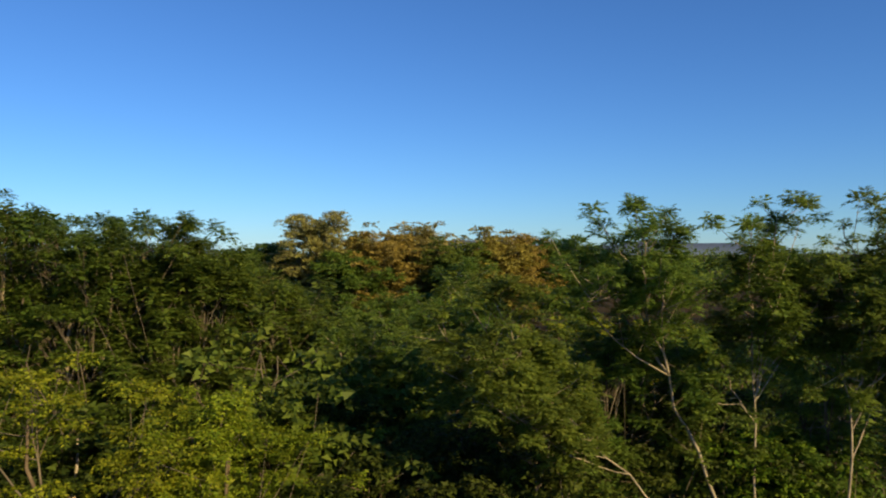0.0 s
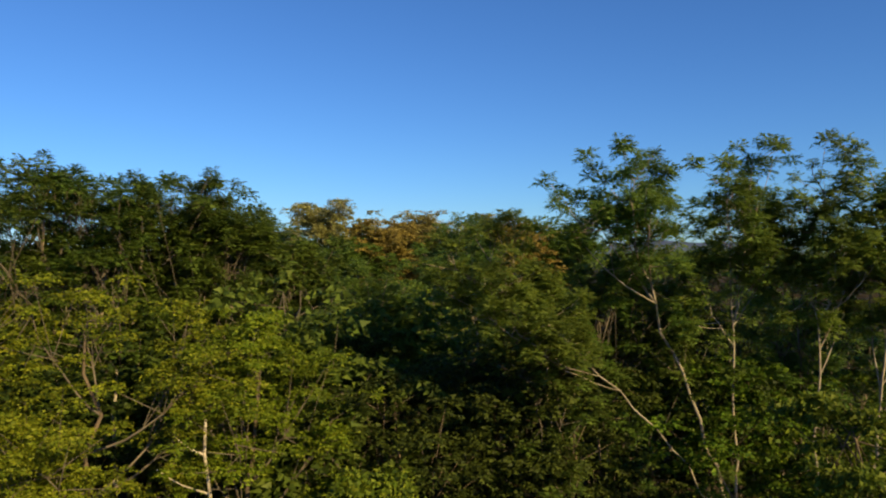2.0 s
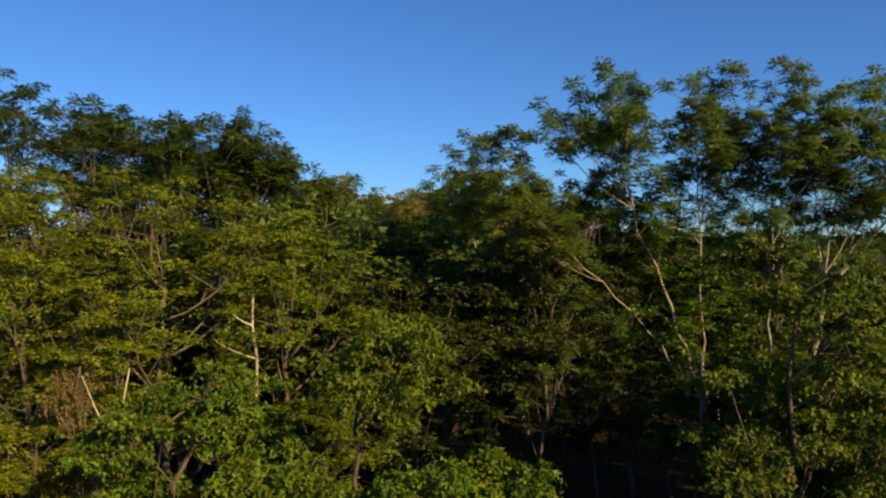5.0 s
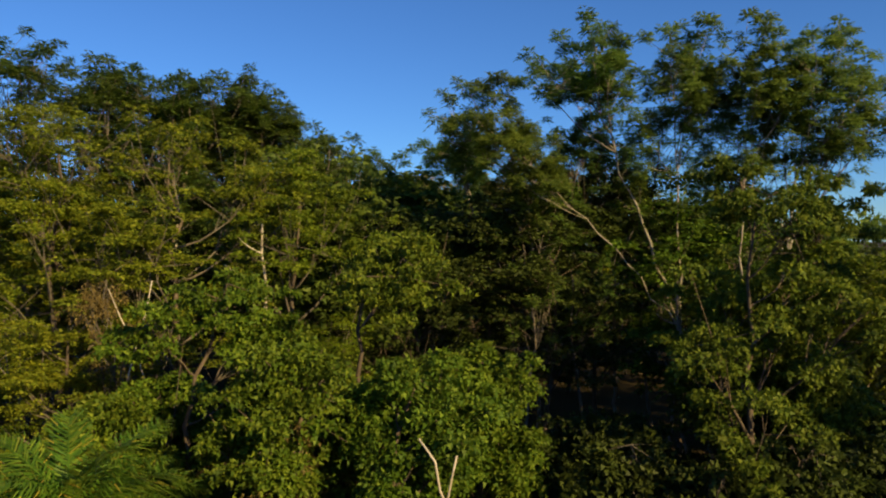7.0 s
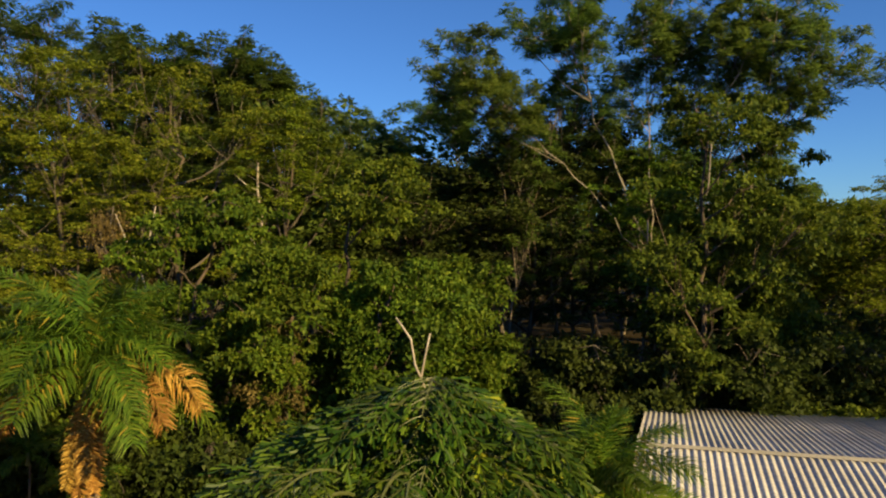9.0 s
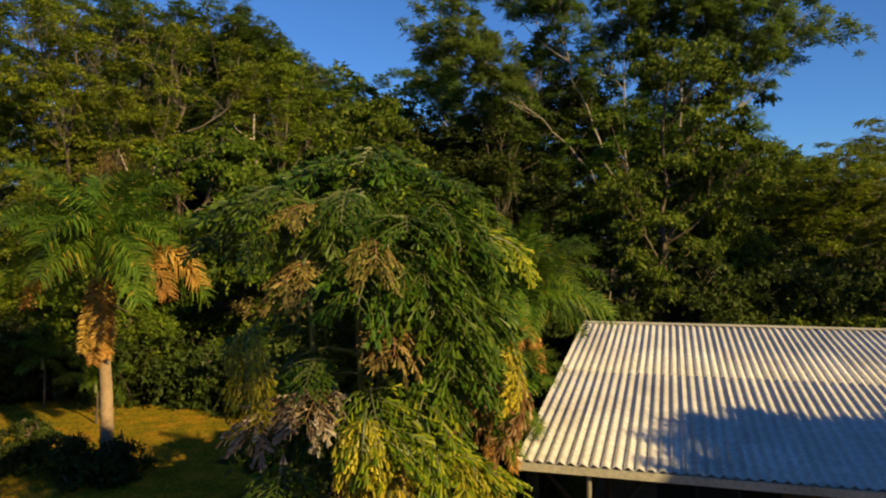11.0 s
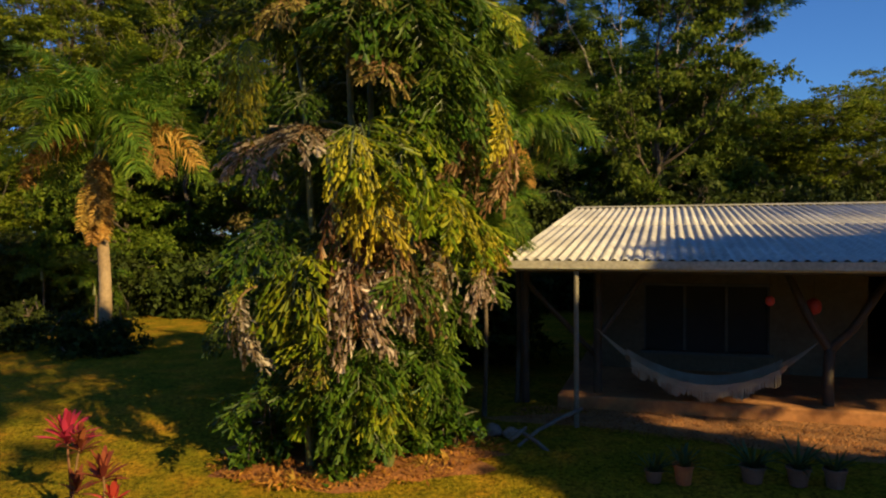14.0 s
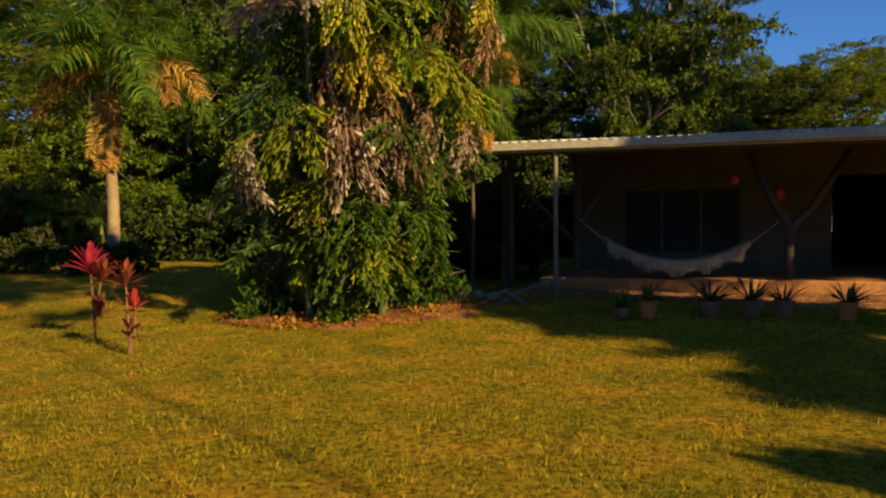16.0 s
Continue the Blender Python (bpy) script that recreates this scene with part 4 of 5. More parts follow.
q = sprays(vc, vine.uniform(0.22, 0.5, 44), 16, 7, (0.20, 0.6), vine, 0.4, 1.0, False)
creeper = new("creeper", tri_cloud("creeper", q, M_SHADELEAF))
creeper.matrix_world = HOUSE
tagged(creeper, "leafy green creeper climbing over the back eave", "creeper", kind="stuff")

# ---- hammock ----
ham = empty("hammock", HOUSE @ pose(1.30, 1.42, 0), "pale crocheted hammock with a long fringe slung on the veranda", "hammock")
HL, HZ0, HZ1, SAG = 3.66, 1.74, 1.62, 0.88
def ham_z(s):
    return HZ0 + (HZ1 - HZ0) * s - SAG * 4 * s * (1 - s)
hs, ws = np.linspace(0.14, 0.86, 40), np.linspace(-1, 1, 13)
hv = []
for s in hs:
    wide = 0.42 * (4 * s * (1 - s)) ** 0.6 + 0.03
    for w in ws:
        hv.append((s * HL, w * wide, ham_z(s) + 0.10 * w * w * (4 * s * (1 - s)) - 0.10 * (1 - w * w) + 0.006 * math.sin(s * 90)))
hf = [(i * 13 + j, i * 13 + j + 1, (i + 1) * 13 + j + 1, (i + 1) * 13 + j) for i in range(39) for j in range(12)]
child("cloth", quick_mesh("cloth", hv, hf, M_CLOTH, True), ham)
frng = np.random.default_rng(5)
for sgn in (-1, 1):
    fv = []
    for s in np.linspace(0.17, 0.83, 150):
        wide = (0.42 * (4 * s * (1 - s)) ** 0.6 + 0.03) * sgn
        z = ham_z(s) + 0.10 * (4 * s * (1 - s))
        drop = 0.26 + 0.05 * math.sin(s * 40) + frng.uniform(-0.03, 0.03) - 0.12 * abs(s - 0.5)
        x = s * HL
        fv.append([(x - 0.009, wide * 1.02, z), (x + 0.009, wide * 1.02, z), (x + 0.005 + frng.normal(0, 0.008), wide * 1.05, z - drop), (x - 0.005, wide * 1.05, z - drop)])
    child("fringe", quad_cloud("fringe", np.array(fv), M_CLOTH), ham, "knotted cotton fringe")
for s0, s1 in ((0.0, 0.16), (1.0, 0.84)):
    cords = []
    for w in np.linspace(-0.28, 0.28, 9):
        s = np.linspace(s0, s1, 5)
        cords.append(tube(np.stack([s * HL, w * np.linspace(0, 1, 5), ham_z(s)], 1), [0.007] * 5, 4))
    v, f = join_tubes(cords)
    child("rope", quick_mesh("rope", v, f, M_CLOTH), ham)

# ---- lanterns under the veranda roof ----
def lantern(u, v, z, r):
    root = empty("lantern", HOUSE @ pose(u, v, z), "small red lantern hanging under the veranda roof", "lantern")
    bm = bmesh.new()
    bmesh.ops.create_uvsphere(bm, u_segments=14, v_segments=9, radius=r)
    for w in bm.verts:
        w.co.z *= 1.15
        w.co.xy *= 1 + 0.05 * math.cos(w.co.z / r * 12)
    part("shade", bm, M_REDLAMP, root, smooth=True)
    v_, f_ = tube(np.array([(0, 0, r), (0, 0, 3.0 - z)]), [0.006, 0.006], 4)
    child("cord", quick_mesh("cord", v_, f_, M_TIMBER), root)
lantern(4.15, 0.9, 2.36, 0.075)
lantern(5.05, 2.3, 2.15, 0.13)

# ---- beds of mulch and gravel ----
def patch(name, cx, cy, rx, ry, turn, mat, label, lift, seed):
    rng = np.random.default_rng(seed)
    v = [(cx, cy, float(ground_z(cx, cy)) + lift)]
    k, rings = 44, 7
    wob = 1 + 0.10 * np.sin(np.arange(k) * 0.9 + seed) + rng.normal(0, 0.05, k)
    for r in range(1, rings + 1):
        for i in range(k):
            a = 2 * math.pi * i / k
            x, y = rx * wob[i] * r / rings * math.cos(a), ry * wob[i] * r / rings * math.sin(a)
            X, Y = cx + x * math.cos(turn) - y * math.sin(turn), cy + x * math.sin(turn) + y * math.cos(turn)
            v.append((X, Y, float(ground_z(X, Y)) + (lift + 0.02 * rng.random() if r < rings else -0.03)))
    f = [(0, 1 + i, 1 + (i + 1) % k) for i in range(k)]
    f += [(1 + (r - 1) * k + i, 1 + r * k + i, 1 + r * k + (i + 1) % k, 1 + (r - 1) * k + (i + 1) % k) for r in range(1, rings) for i in range(k)]
    return tagged(new(name, quick_mesh(name, v, f, mat, True)), label, "ground", kind="structure")
patch("mulch_bed", -0.3, -5.75, 2.2, 1.1, -0.1, M_MULCH, "red-brown leaf mulch round the palm clump", 0.035, 3)
patch("gravel_strip", 8.9, -5.75, 7.2, 1.35, radians(-18), M_GRAVEL, "red gravel strip before the veranda", 0.045, 5)
lit = np.random.default_rng(31)
LN = 2600
la, lr = lit.uniform(0, 6.283, LN), np.sqrt(lit.random(LN))
lx, ly = -0.3 + 2.2 * lr * np.cos(la), -5.75 + 1.15 * lr * np.sin(la)
lz = ground_z(lx, ly) + 0.05 + 0.03 * lit.random(LN)
lw_ = np.stack([np.cos(la * 7), np.sin(la * 7), lit.normal(0, 0.35, LN)], 1)
q = leaf_quads(np.stack([lx, ly, lz], 1), lw_, np.array([[0, 0, 1.0]]) + lit.normal(0, 0.3, (LN, 3)), lit.uniform(0.05, 0.13, LN), lit.uniform(0.02, 0.045, LN))
tagged(new("leaf_litter", quad_cloud("leaf_litter", q, M_LITTER)), "orange-brown fallen leaves on the mulch", "litter", kind="stuff")
# loose chips on the gravel strip
GN = 12000
ga, gr = lit.uniform(0, 6.283, GN), np.sqrt(lit.random(GN)) * 0.97
gu, gv = 7.2 * gr * np.cos(ga), 1.35 * gr * np.sin(ga)
ct, st = math.cos(radians(-18)), math.sin(radians(-18))
px_, py_ = 8.9 + gu * ct - gv * st, -5.75 + gu * st + gv * ct
apex = np.stack([px_, py_, ground_z(px_, py_) + 0.05], 1)
rad_ = lit.uniform(0.010, 0.026, GN)[:, None]
turn_ = lit.uniform(0, 6.283, GN)
ring3 = [apex + rad_ * np.stack([np.cos(turn_ + k * 2.1), np.sin(turn_ + k * 2.1), lit.uniform(-0.3, 0.1, GN)], 1) for k in range(3)]
peak = apex + rad_ * np.stack([lit.normal(0, 0.3, GN), lit.normal(0, 0.3, GN), lit.uniform(0.7, 1.2, GN)], 1)
chips = np.concatenate([np.stack([ring3[k], ring3[(k + 1) % 3], peak], 1) for k in range(3)])
tagged(new("gravel", tri_cloud("gravel", chips, M_CHIP)), "loose red-brown gravel before the veranda", "gravel", kind="stuff")
# stones edging the bed
def stone(x, y, r, seed):
    rng = np.random.default_rng(seed)
    bm = bmesh.new()
    bmesh.ops.create_icosphere(bm, subdivisions=3, radius=r)
    o = Vector(rng.uniform(0, 50, 3))
    for w in bm.verts:
        w.co *= 1 + 0.28 * noise.noise(w.co * (1.4 / r) + o)
        w.co.z *= 0.72
    me = bpy.data.meshes.new("stone")
    bm.to_mesh(me), bm.free()
    me.materials.append(M_STONE)
    me.polygons.foreach_set("use_smooth", [True] * len(me.polygons))
    ob = new("stone", me)
    ob.location = (x, y, float(ground_z(x, y)) + r * 0.42)
    ob.rotation_euler = (0, 0, rng.uniform(0, 6))
    tagged(ob, "rounded brown garden stone edging the bed", "stone", "edging stones")
for i, (x, y, r) in enumerate([(0.28, -5.02, 0.12), (0.60, -4.95, 0.15), (0.92, -5.0, 0.13), (1.20, -4.98, 0.16), (1.50, -4.95, 0.13), (1.82, -4.98, 0.15), (2.10, -5.12, 0.14)]):
    stone(x, y, r, 40 + i)
def fallen_branch(pts, radii, label):
    p = np.array(pts, float)
    v, f = tube(p, radii, 7)
    tagged(new("fallen_branch", quick_mesh("fallen_branch", v, f, M_WHITEWOOD, True)), label, "branch")
fallen_branch([(2.15, -5.65, 0.28), (2.5, -5.35, 0.44), (2.95, -5.0, 0.55), (3.3, -4.75, 0.62)], [0.025, 0.032, 0.036, 0.028], "bleached fallen branch lying by the veranda")
fallen_branch([(2.2, -5.45, 0.46), (2.42, -5.7, 0.36), (2.62, -5.9, 0.22)], [0.03, 0.035, 0.025], "bleached forked branch on the mulch")
fallen_branch([(2.05, -5.5, 0.33), (2.15, -5.55, 0.42), (2.3, -5.42, 0.50)], [0.04, 0.035, 0.03], "short bleached branch stub")

# dry strap-leaved tufts at the foot of the palm clump
def strap_tuft(x, y, count, length, seed):
    rng = np.random.default_rng(seed)
    a, ln = rng.uniform(0, 6.283, count), length * rng.uniform(0.6, 1.1, count)
    el = rng.uniform(0.35, 1.3, count)
    side = np.stack([-np.sin(a), np.cos(a), np.zeros(count)], 1)
    quads, last = [], None
    for j in range(6):
        t = j / 5
        c = np.stack([np.cos(a) * (0.03 + np.cos(el) * ln * t), np.sin(a) * (0.03 + np.cos(el) * ln * t), np.sin(el) * ln * t - 0.55 * ln * t * t], 1)
        edge = (c + side * (0.016 * (1 - t) + 0.002), c - side * (0.016 * (1 - t) + 0.002))
        if last:
            quads.append(np.stack([last[0], edge[0], edge[1], last[1]], 1))
        last = edge
    ob = new("strap_leaf_tuft", quad_cloud("strap_leaf_tuft", np.concatenate(quads), M_DRYSTRAP))
    ob.location = (x, y, float(ground_z(x, y)) + 0.03)
    tagged(ob, "dry yellow-orange strap-leaved tuft on the mulch", "plant", "dry tufts")
M_DRYSTRAP = leaf_material("dry_strap_leaf", (0.26, 0.11, 0.02), (0.42, 0.20, 0.035), (0.56, 0.32, 0.07), 0.6, 0.2)
for i, (x, y, k, ln) in enumerate([(-1.35, -6.45, 26, 0.42), (-1.05, -6.55, 22, 0.36), (-0.75, -6.5, 18, 0.3), (0.75, -6.25, 22, 0.36), (1.05, -6.15, 16, 0.3)]):
    strap_tuft(x, y, k, ln, 80 + i)

# ---- potted plants ----
def potted(x, y, r, h, mat, label, leaves, length, seed):
    rng = np.random.default_rng(seed)
    z0 = float(ground_z(x, y))
    root = empty("potted_plant", pose(x, y, z0), label, "potted plant", "pots before the veranda")
    prof = [(0.0, 0.0), (r * 0.72, 0.0), (r * 0.95, h * 0.86), (r * 1.06, h * 0.87), (r * 1.06, h), (r * 0.93, h), (r * 0.9, h * 0.9), (0.0, h * 0.9)]
    k = 20
    v = [(a * math.cos(2 * math.pi * i / k), a * math.sin(2 * math.pi * i / k), b) for a, b in prof for i in range(k)]
    f = [(j * k + i, j * k + (i + 1) % k, (j + 1) * k + (i + 1) % k, (j + 1) * k + i) for j in range(len(prof) - 1) for i in range(k)]
    child("pot", quick_mesh("pot", v, f, mat), root)
    vs, fs = [], []
    for i in range(leaves):
        a, el, ln = rng.uniform(0, 6.283), rng.uniform(0.35, 1.35), length * rng.uniform(0.7, 1.15)
        w, n = 0.045 * rng.uniform(0.8, 1.2), 6
        side = np.array([-math.sin(a), math.cos(a), 0])
        base = len(vs)
        for j in range(n):
            t = j / (n - 1)
            d = math.cos(el) * ln * t
            c = np.array([math.cos(a) * (0.03 + d), math.sin(a) * (0.03 + d), h * 0.9 + math.sin(el) * ln * t - 0.25 * ln * t * t])
            ww = w * (1 - t) ** 0.6 * 0.5 + 0.002
            vs += [c + side * ww, c - np.array([0, 0, ww * 0.7]), c - side * ww]
        for j in range(n - 1):
            b = base + j * 3
            fs += [(b, b + 3, b + 4, b + 1), (b + 1, b + 4, b + 5, b + 2)]
    child("leaves", quick_mesh("leaves", np.array(vs), fs, M_ALOE, True), root)
potted(4.16, -7.15, 0.13, 0.26, M_TERRA, "orange terracotta pot with a spiky green succulent", 22, 0.42, 1)
potted(5.05, -7.20, 0.16, 0.22, M_DULLPOT, "dull clay pot with a large spiky succulent", 30, 0.52, 2)
potted(5.58, -7.35, 0.15, 0.24, M_DULLPOT, "dull clay pot with long pointed leaves", 26, 0.60, 3)
potted(6.00, -7.45, 0.14, 0.24, M_DULLPOT, "dull clay pot with a low succulent", 20, 0.40, 4)
potted(6.72, -7.78, 0.13, 0.25, M_TERRA, "tilted orange terracotta pot with a spreading succulent", 28, 0.46, 5)
potted(3.80, -7.05, 0.12, 0.16, M_DULLPOT, "low dark pot with a spiky green plant", 22, 0.40, 6)

# ---- fishtail palm clump ----
def fishtail_frond(name, mat, seed, length=1.6, hang=1.0, thin=1.0, curl=0.0):
    """A twice-divided frond: an arching stalk, side stalks and ragged wedge-shaped leaflets. It grows along +x.
    The leaflets' middle is stored with the mesh, to hang it by."""
    rng = np.random.default_rng(seed)
    quads, tubes_ = [], []
    n = 12
    t = np.linspace(0, 1, n)
    ang = np.maximum(0.75 - (0.75 + 1.25 * hang) * t**0.8, -1.45 - 0.1 * t)
    step = length / (n - 1)
    spine = np.concatenate([[[0, 0, 0]], np.cumsum(np.stack([np.cos(ang[1:]) * step, np.zeros(n - 1), np.sin(ang[1:]) * step], 1), 0)])
    tubes_.append(tube(spine, np.linspace(0.026, 0.007, n), 5))
    for i in range(3, n):
        for sgn in (-1, 1):
            fwd = unit(spine[i] - spine[i - 1])
            ln = length * 0.44 * math.sin(math.pi * (0.24 + 0.66 * (i - 3) / (n - 3))) * rng.uniform(0.8, 1.15)
            d = unit(fwd * 0.75 + np.array([0, sgn * 1.0, 0]) + rng.normal(0, 0.18, 3))
            k = 7
            s = np.linspace(0, 1, k)[:, None]
            line = spine[i] + d * ln * s + np.array([0, 0, -0.45 * hang * ln]) * s**2
            tubes_.append(tube(line[::2], np.linspace(0.008, 0.004, 4), 3))
            for j in range(1, k):
                for s2 in (-1, 1, 0) if j == k - 1 else (-1, 1):
                    along = unit(line[j] - line[j - 1])
                    w = unit(along * (0.7 if s2 else 1.2) + np.cross(along, np.array([0, 0, 1.0])) * s2 * 0.8 + np.array([0, 0, -0.35 * hang]) + rng.normal(0, 0.16, 3))
                    side = unit(np.cross(w, np.array([0, 0, 1.0]) + rng.normal(0, 0.45, 3)))
                    nor = np.cross(side, w)
                    L, W = rng.uniform(0.15, 0.26), rng.uniform(0.045, 0.085) * thin
                    b = line[j]
                    m1 = b + w * L * 0.6
                    tip = b + w * L * 0.90 + nor * (0.02 + curl * rng.uniform(-0.08, 0.08))
                    quads.append([b, m1 + side * W * 0.34, b + w * L * rng.uniform(0.92, 1.14) + side * W * 0.56, tip])
                    quads.append([b, tip, b + w * L * rng.uniform(0.80, 1.04) - side * W * 0.56, m1 - side * W * 0.34])
    q = np.array(quads)
    tv, tf = join_tubes(tubes_)
    middle = q.reshape(-1, 3).mean(0)
    v = np.concatenate([q.reshape(-1, 3), tv]) - middle
    f = [tuple(range(4 * i, 4 * i + 4)) for i in range(len(q))] + [tuple(a + 4 * len(q) for a in g) for g in tf]
    me = quick_mesh(name, v, f, [mat, M_STEM if mat not in (M_DEAD, M_DEADRED, M_FISHTAN) else M_DEADRED])
    ids = np.zeros(len(f), np.int32)
    ids[len(q):] = 1
    me.polygons.foreach_set("material_index", ids)
    return me
M_FISHTAN = leaf_material("fishtail_leaf_bronze", (0.085, 0.068, 0.014), (0.16, 0.125, 0.03), (0.32, 0.24, 0.07), 0.45, 0.2)
clump = empty("fishtail_palm", pose(-0.35, -5.95, 0.2), "bushy clump of fishtail palms with green, yellow and withered fronds", "palm")
KINDS = {"green": [fishtail_frond("frond", M_FISH, 30 + i, 1.6, h) for i, h in enumerate((0.6, 0.85, 1.1, 0.7))],
         "lime": [fishtail_frond("frond", M_FISHLIME, 40 + i, 1.5, h) for i, h in enumerate((0.8, 1.1, 0.95))],
         "yellow": [fishtail_frond("frond", M_FISHYEL, 45 + i, 1.3, h, 0.9) for i, h in enumerate((1.1, 1.4))],
         "tan": [fishtail_frond("frond", M_FISHTAN, 47 + i, 1.4, h, 0.75, 0.5) for i, h in enumerate((0.7, 0.95))],
         "dead": [fishtail_frond("frond", M_DEAD, 50 + i, 1.5, h, 0.6, 0.8) for i, h in enumerate((0.75, 1.6))],
         "red": [fishtail_frond("frond", M_DEADRED, 55 + i, 1.6, h, 0.6, 0.8) for i, h in enumerate((1.5, 1.8))]}
KIND_LABEL = {"yellow": "yellowing fishtail frond", "dead": "withered grey-pink hanging frond", "red": "withered rust-brown frond", "lime": "lime green fishtail frond", "tan": "bronze drying fishtail frond"}
crng = np.random.default_rng(21)
STEMS = [(0.0, 0.0, 7.0), (-0.7, 0.3, 6.2), (0.8, 0.2, 6.4), (0.2, 0.7, 6.8), (-0.2, -0.5, 4.6), (0.9, -0.4, 3.6), (-0.9, -0.3, 3.4)]
for x, y, h in STEMS:
    p = curve_points(np.array([x * 0.6, y * 0.6, -0.2]), np.array([x * 1.1, y * 1.1, h]), (crng.normal(0, 0.1), crng.normal(0, 0.1), 0), 9, crng, 0.02)
    v, f = tube(p, np.linspace(0.075, 0.04, 9), 8)
    child("stem", quick_mesh("stem", v, f, M_STEM, True), clump)
def frond(kind, x, y, z, az, tilt, scale):
    """Hangs one frond with the middle of its leaflets at x, y, z of the clump."""
    me = KINDS[kind][int(z < 3.0) if kind == "dead" else int(crng.integers(0, len(KINDS[kind])))]
    ob = child("frond", me, clump, KIND_LABEL.get(kind, ""))
    ob.matrix_basis = pose(x, y, z, crng.normal(0, 8), -tilt, az) @ Matrix.Diagonal((scale, scale, scale, 1))
def outward(x, y):
    return math.degrees(math.atan2(y - 0.1, x - 0.25))
# the body of the clump: green fronds all round, with deep hollows on its shaded side
for i in range(150):
    u = (i + 0.5) / 150
    z = 0.7 + 6.7 * u
    az = (i * 137.5 + crng.normal(0, 14)) % 360
    wide = 1.75 * (1 - 0.45 * max(0.0, u - 0.72) / 0.28) * (0.5 + 0.5 * min(1.0, u / 0.32))
    r = wide * crng.uniform(0.55, 1.0)
    x, y = 0.25 + r * 1.05 * math.cos(radians(az)), r * math.sin(radians(az))
    front = y < -0.2
    if y < 0.7 and ((x < 0.35 and 3.2 < z < 4.25) or (x < 0.0 and 4.6 < z < 6.1)):
        continue
    if front and crng.random() < (1.0 if x < -0.2 and z > 4.0 else 0.72):
        continue
    frond("lime" if crng.random() < 0.10 else "green", x, y, z, az, crng.uniform(-12, 14) + (18 if z > 6.6 else 0), crng.uniform(0.75, 1.0))
for i in range(16):
    a = i * 137.5
    r = 1.1 * math.sqrt((i + 0.5) / 16)
    frond("lime" if i % 4 == 1 else "green", 0.3 + r * math.cos(radians(a)), 0.1 + r * math.sin(radians(a)), 7.4 - 0.5 * r, a, 35 - 18 * r, crng.uniform(0.7, 0.9))
for x, y, z in ((-1.6, -0.5, 6.9), (-1.2, 0.2, 7.1), (-1.9, 0.3, 6.5), (-0.6, -0.4, 7.4), (0.2, -0.3, 7.6), (0.8, 0.2, 7.5), (-0.3, 0.6, 7.5), (-1.4, 1.0, 6.9), (1.4, -0.3, 7.2)):
    frond("green", x, y, z, outward(x, y), 20, 0.85)
# a lower stand of the same palms at its back and its shaded side
for x, y, h in ((-1.3, 1.7, 4.6), (-0.6, 2.4, 5.2), (0.5, 2.2, 5.6)):
    p = curve_points(np.array([x * 0.9, y, -0.2]), np.array([x, y, h]), (0.1, 0.05, 0), 9, crng, 0.02)
    v, f = tube(p, np.linspace(0.07, 0.04, 9), 8)
    child("stem", quick_mesh("stem", v, f, M_STEM, True), clump)
    for i in range(14):
        a = i * 137.5 + 40 * x
        frond("lime" if i % 6 == 5 else "green", x + 0.6 * math.cos(radians(a)), y + 0.6 * math.sin(radians(a)), 1.1 + (h - 0.5) * i / 13, a, crng.uniform(-5, 20), crng.uniform(0.7, 0.95))
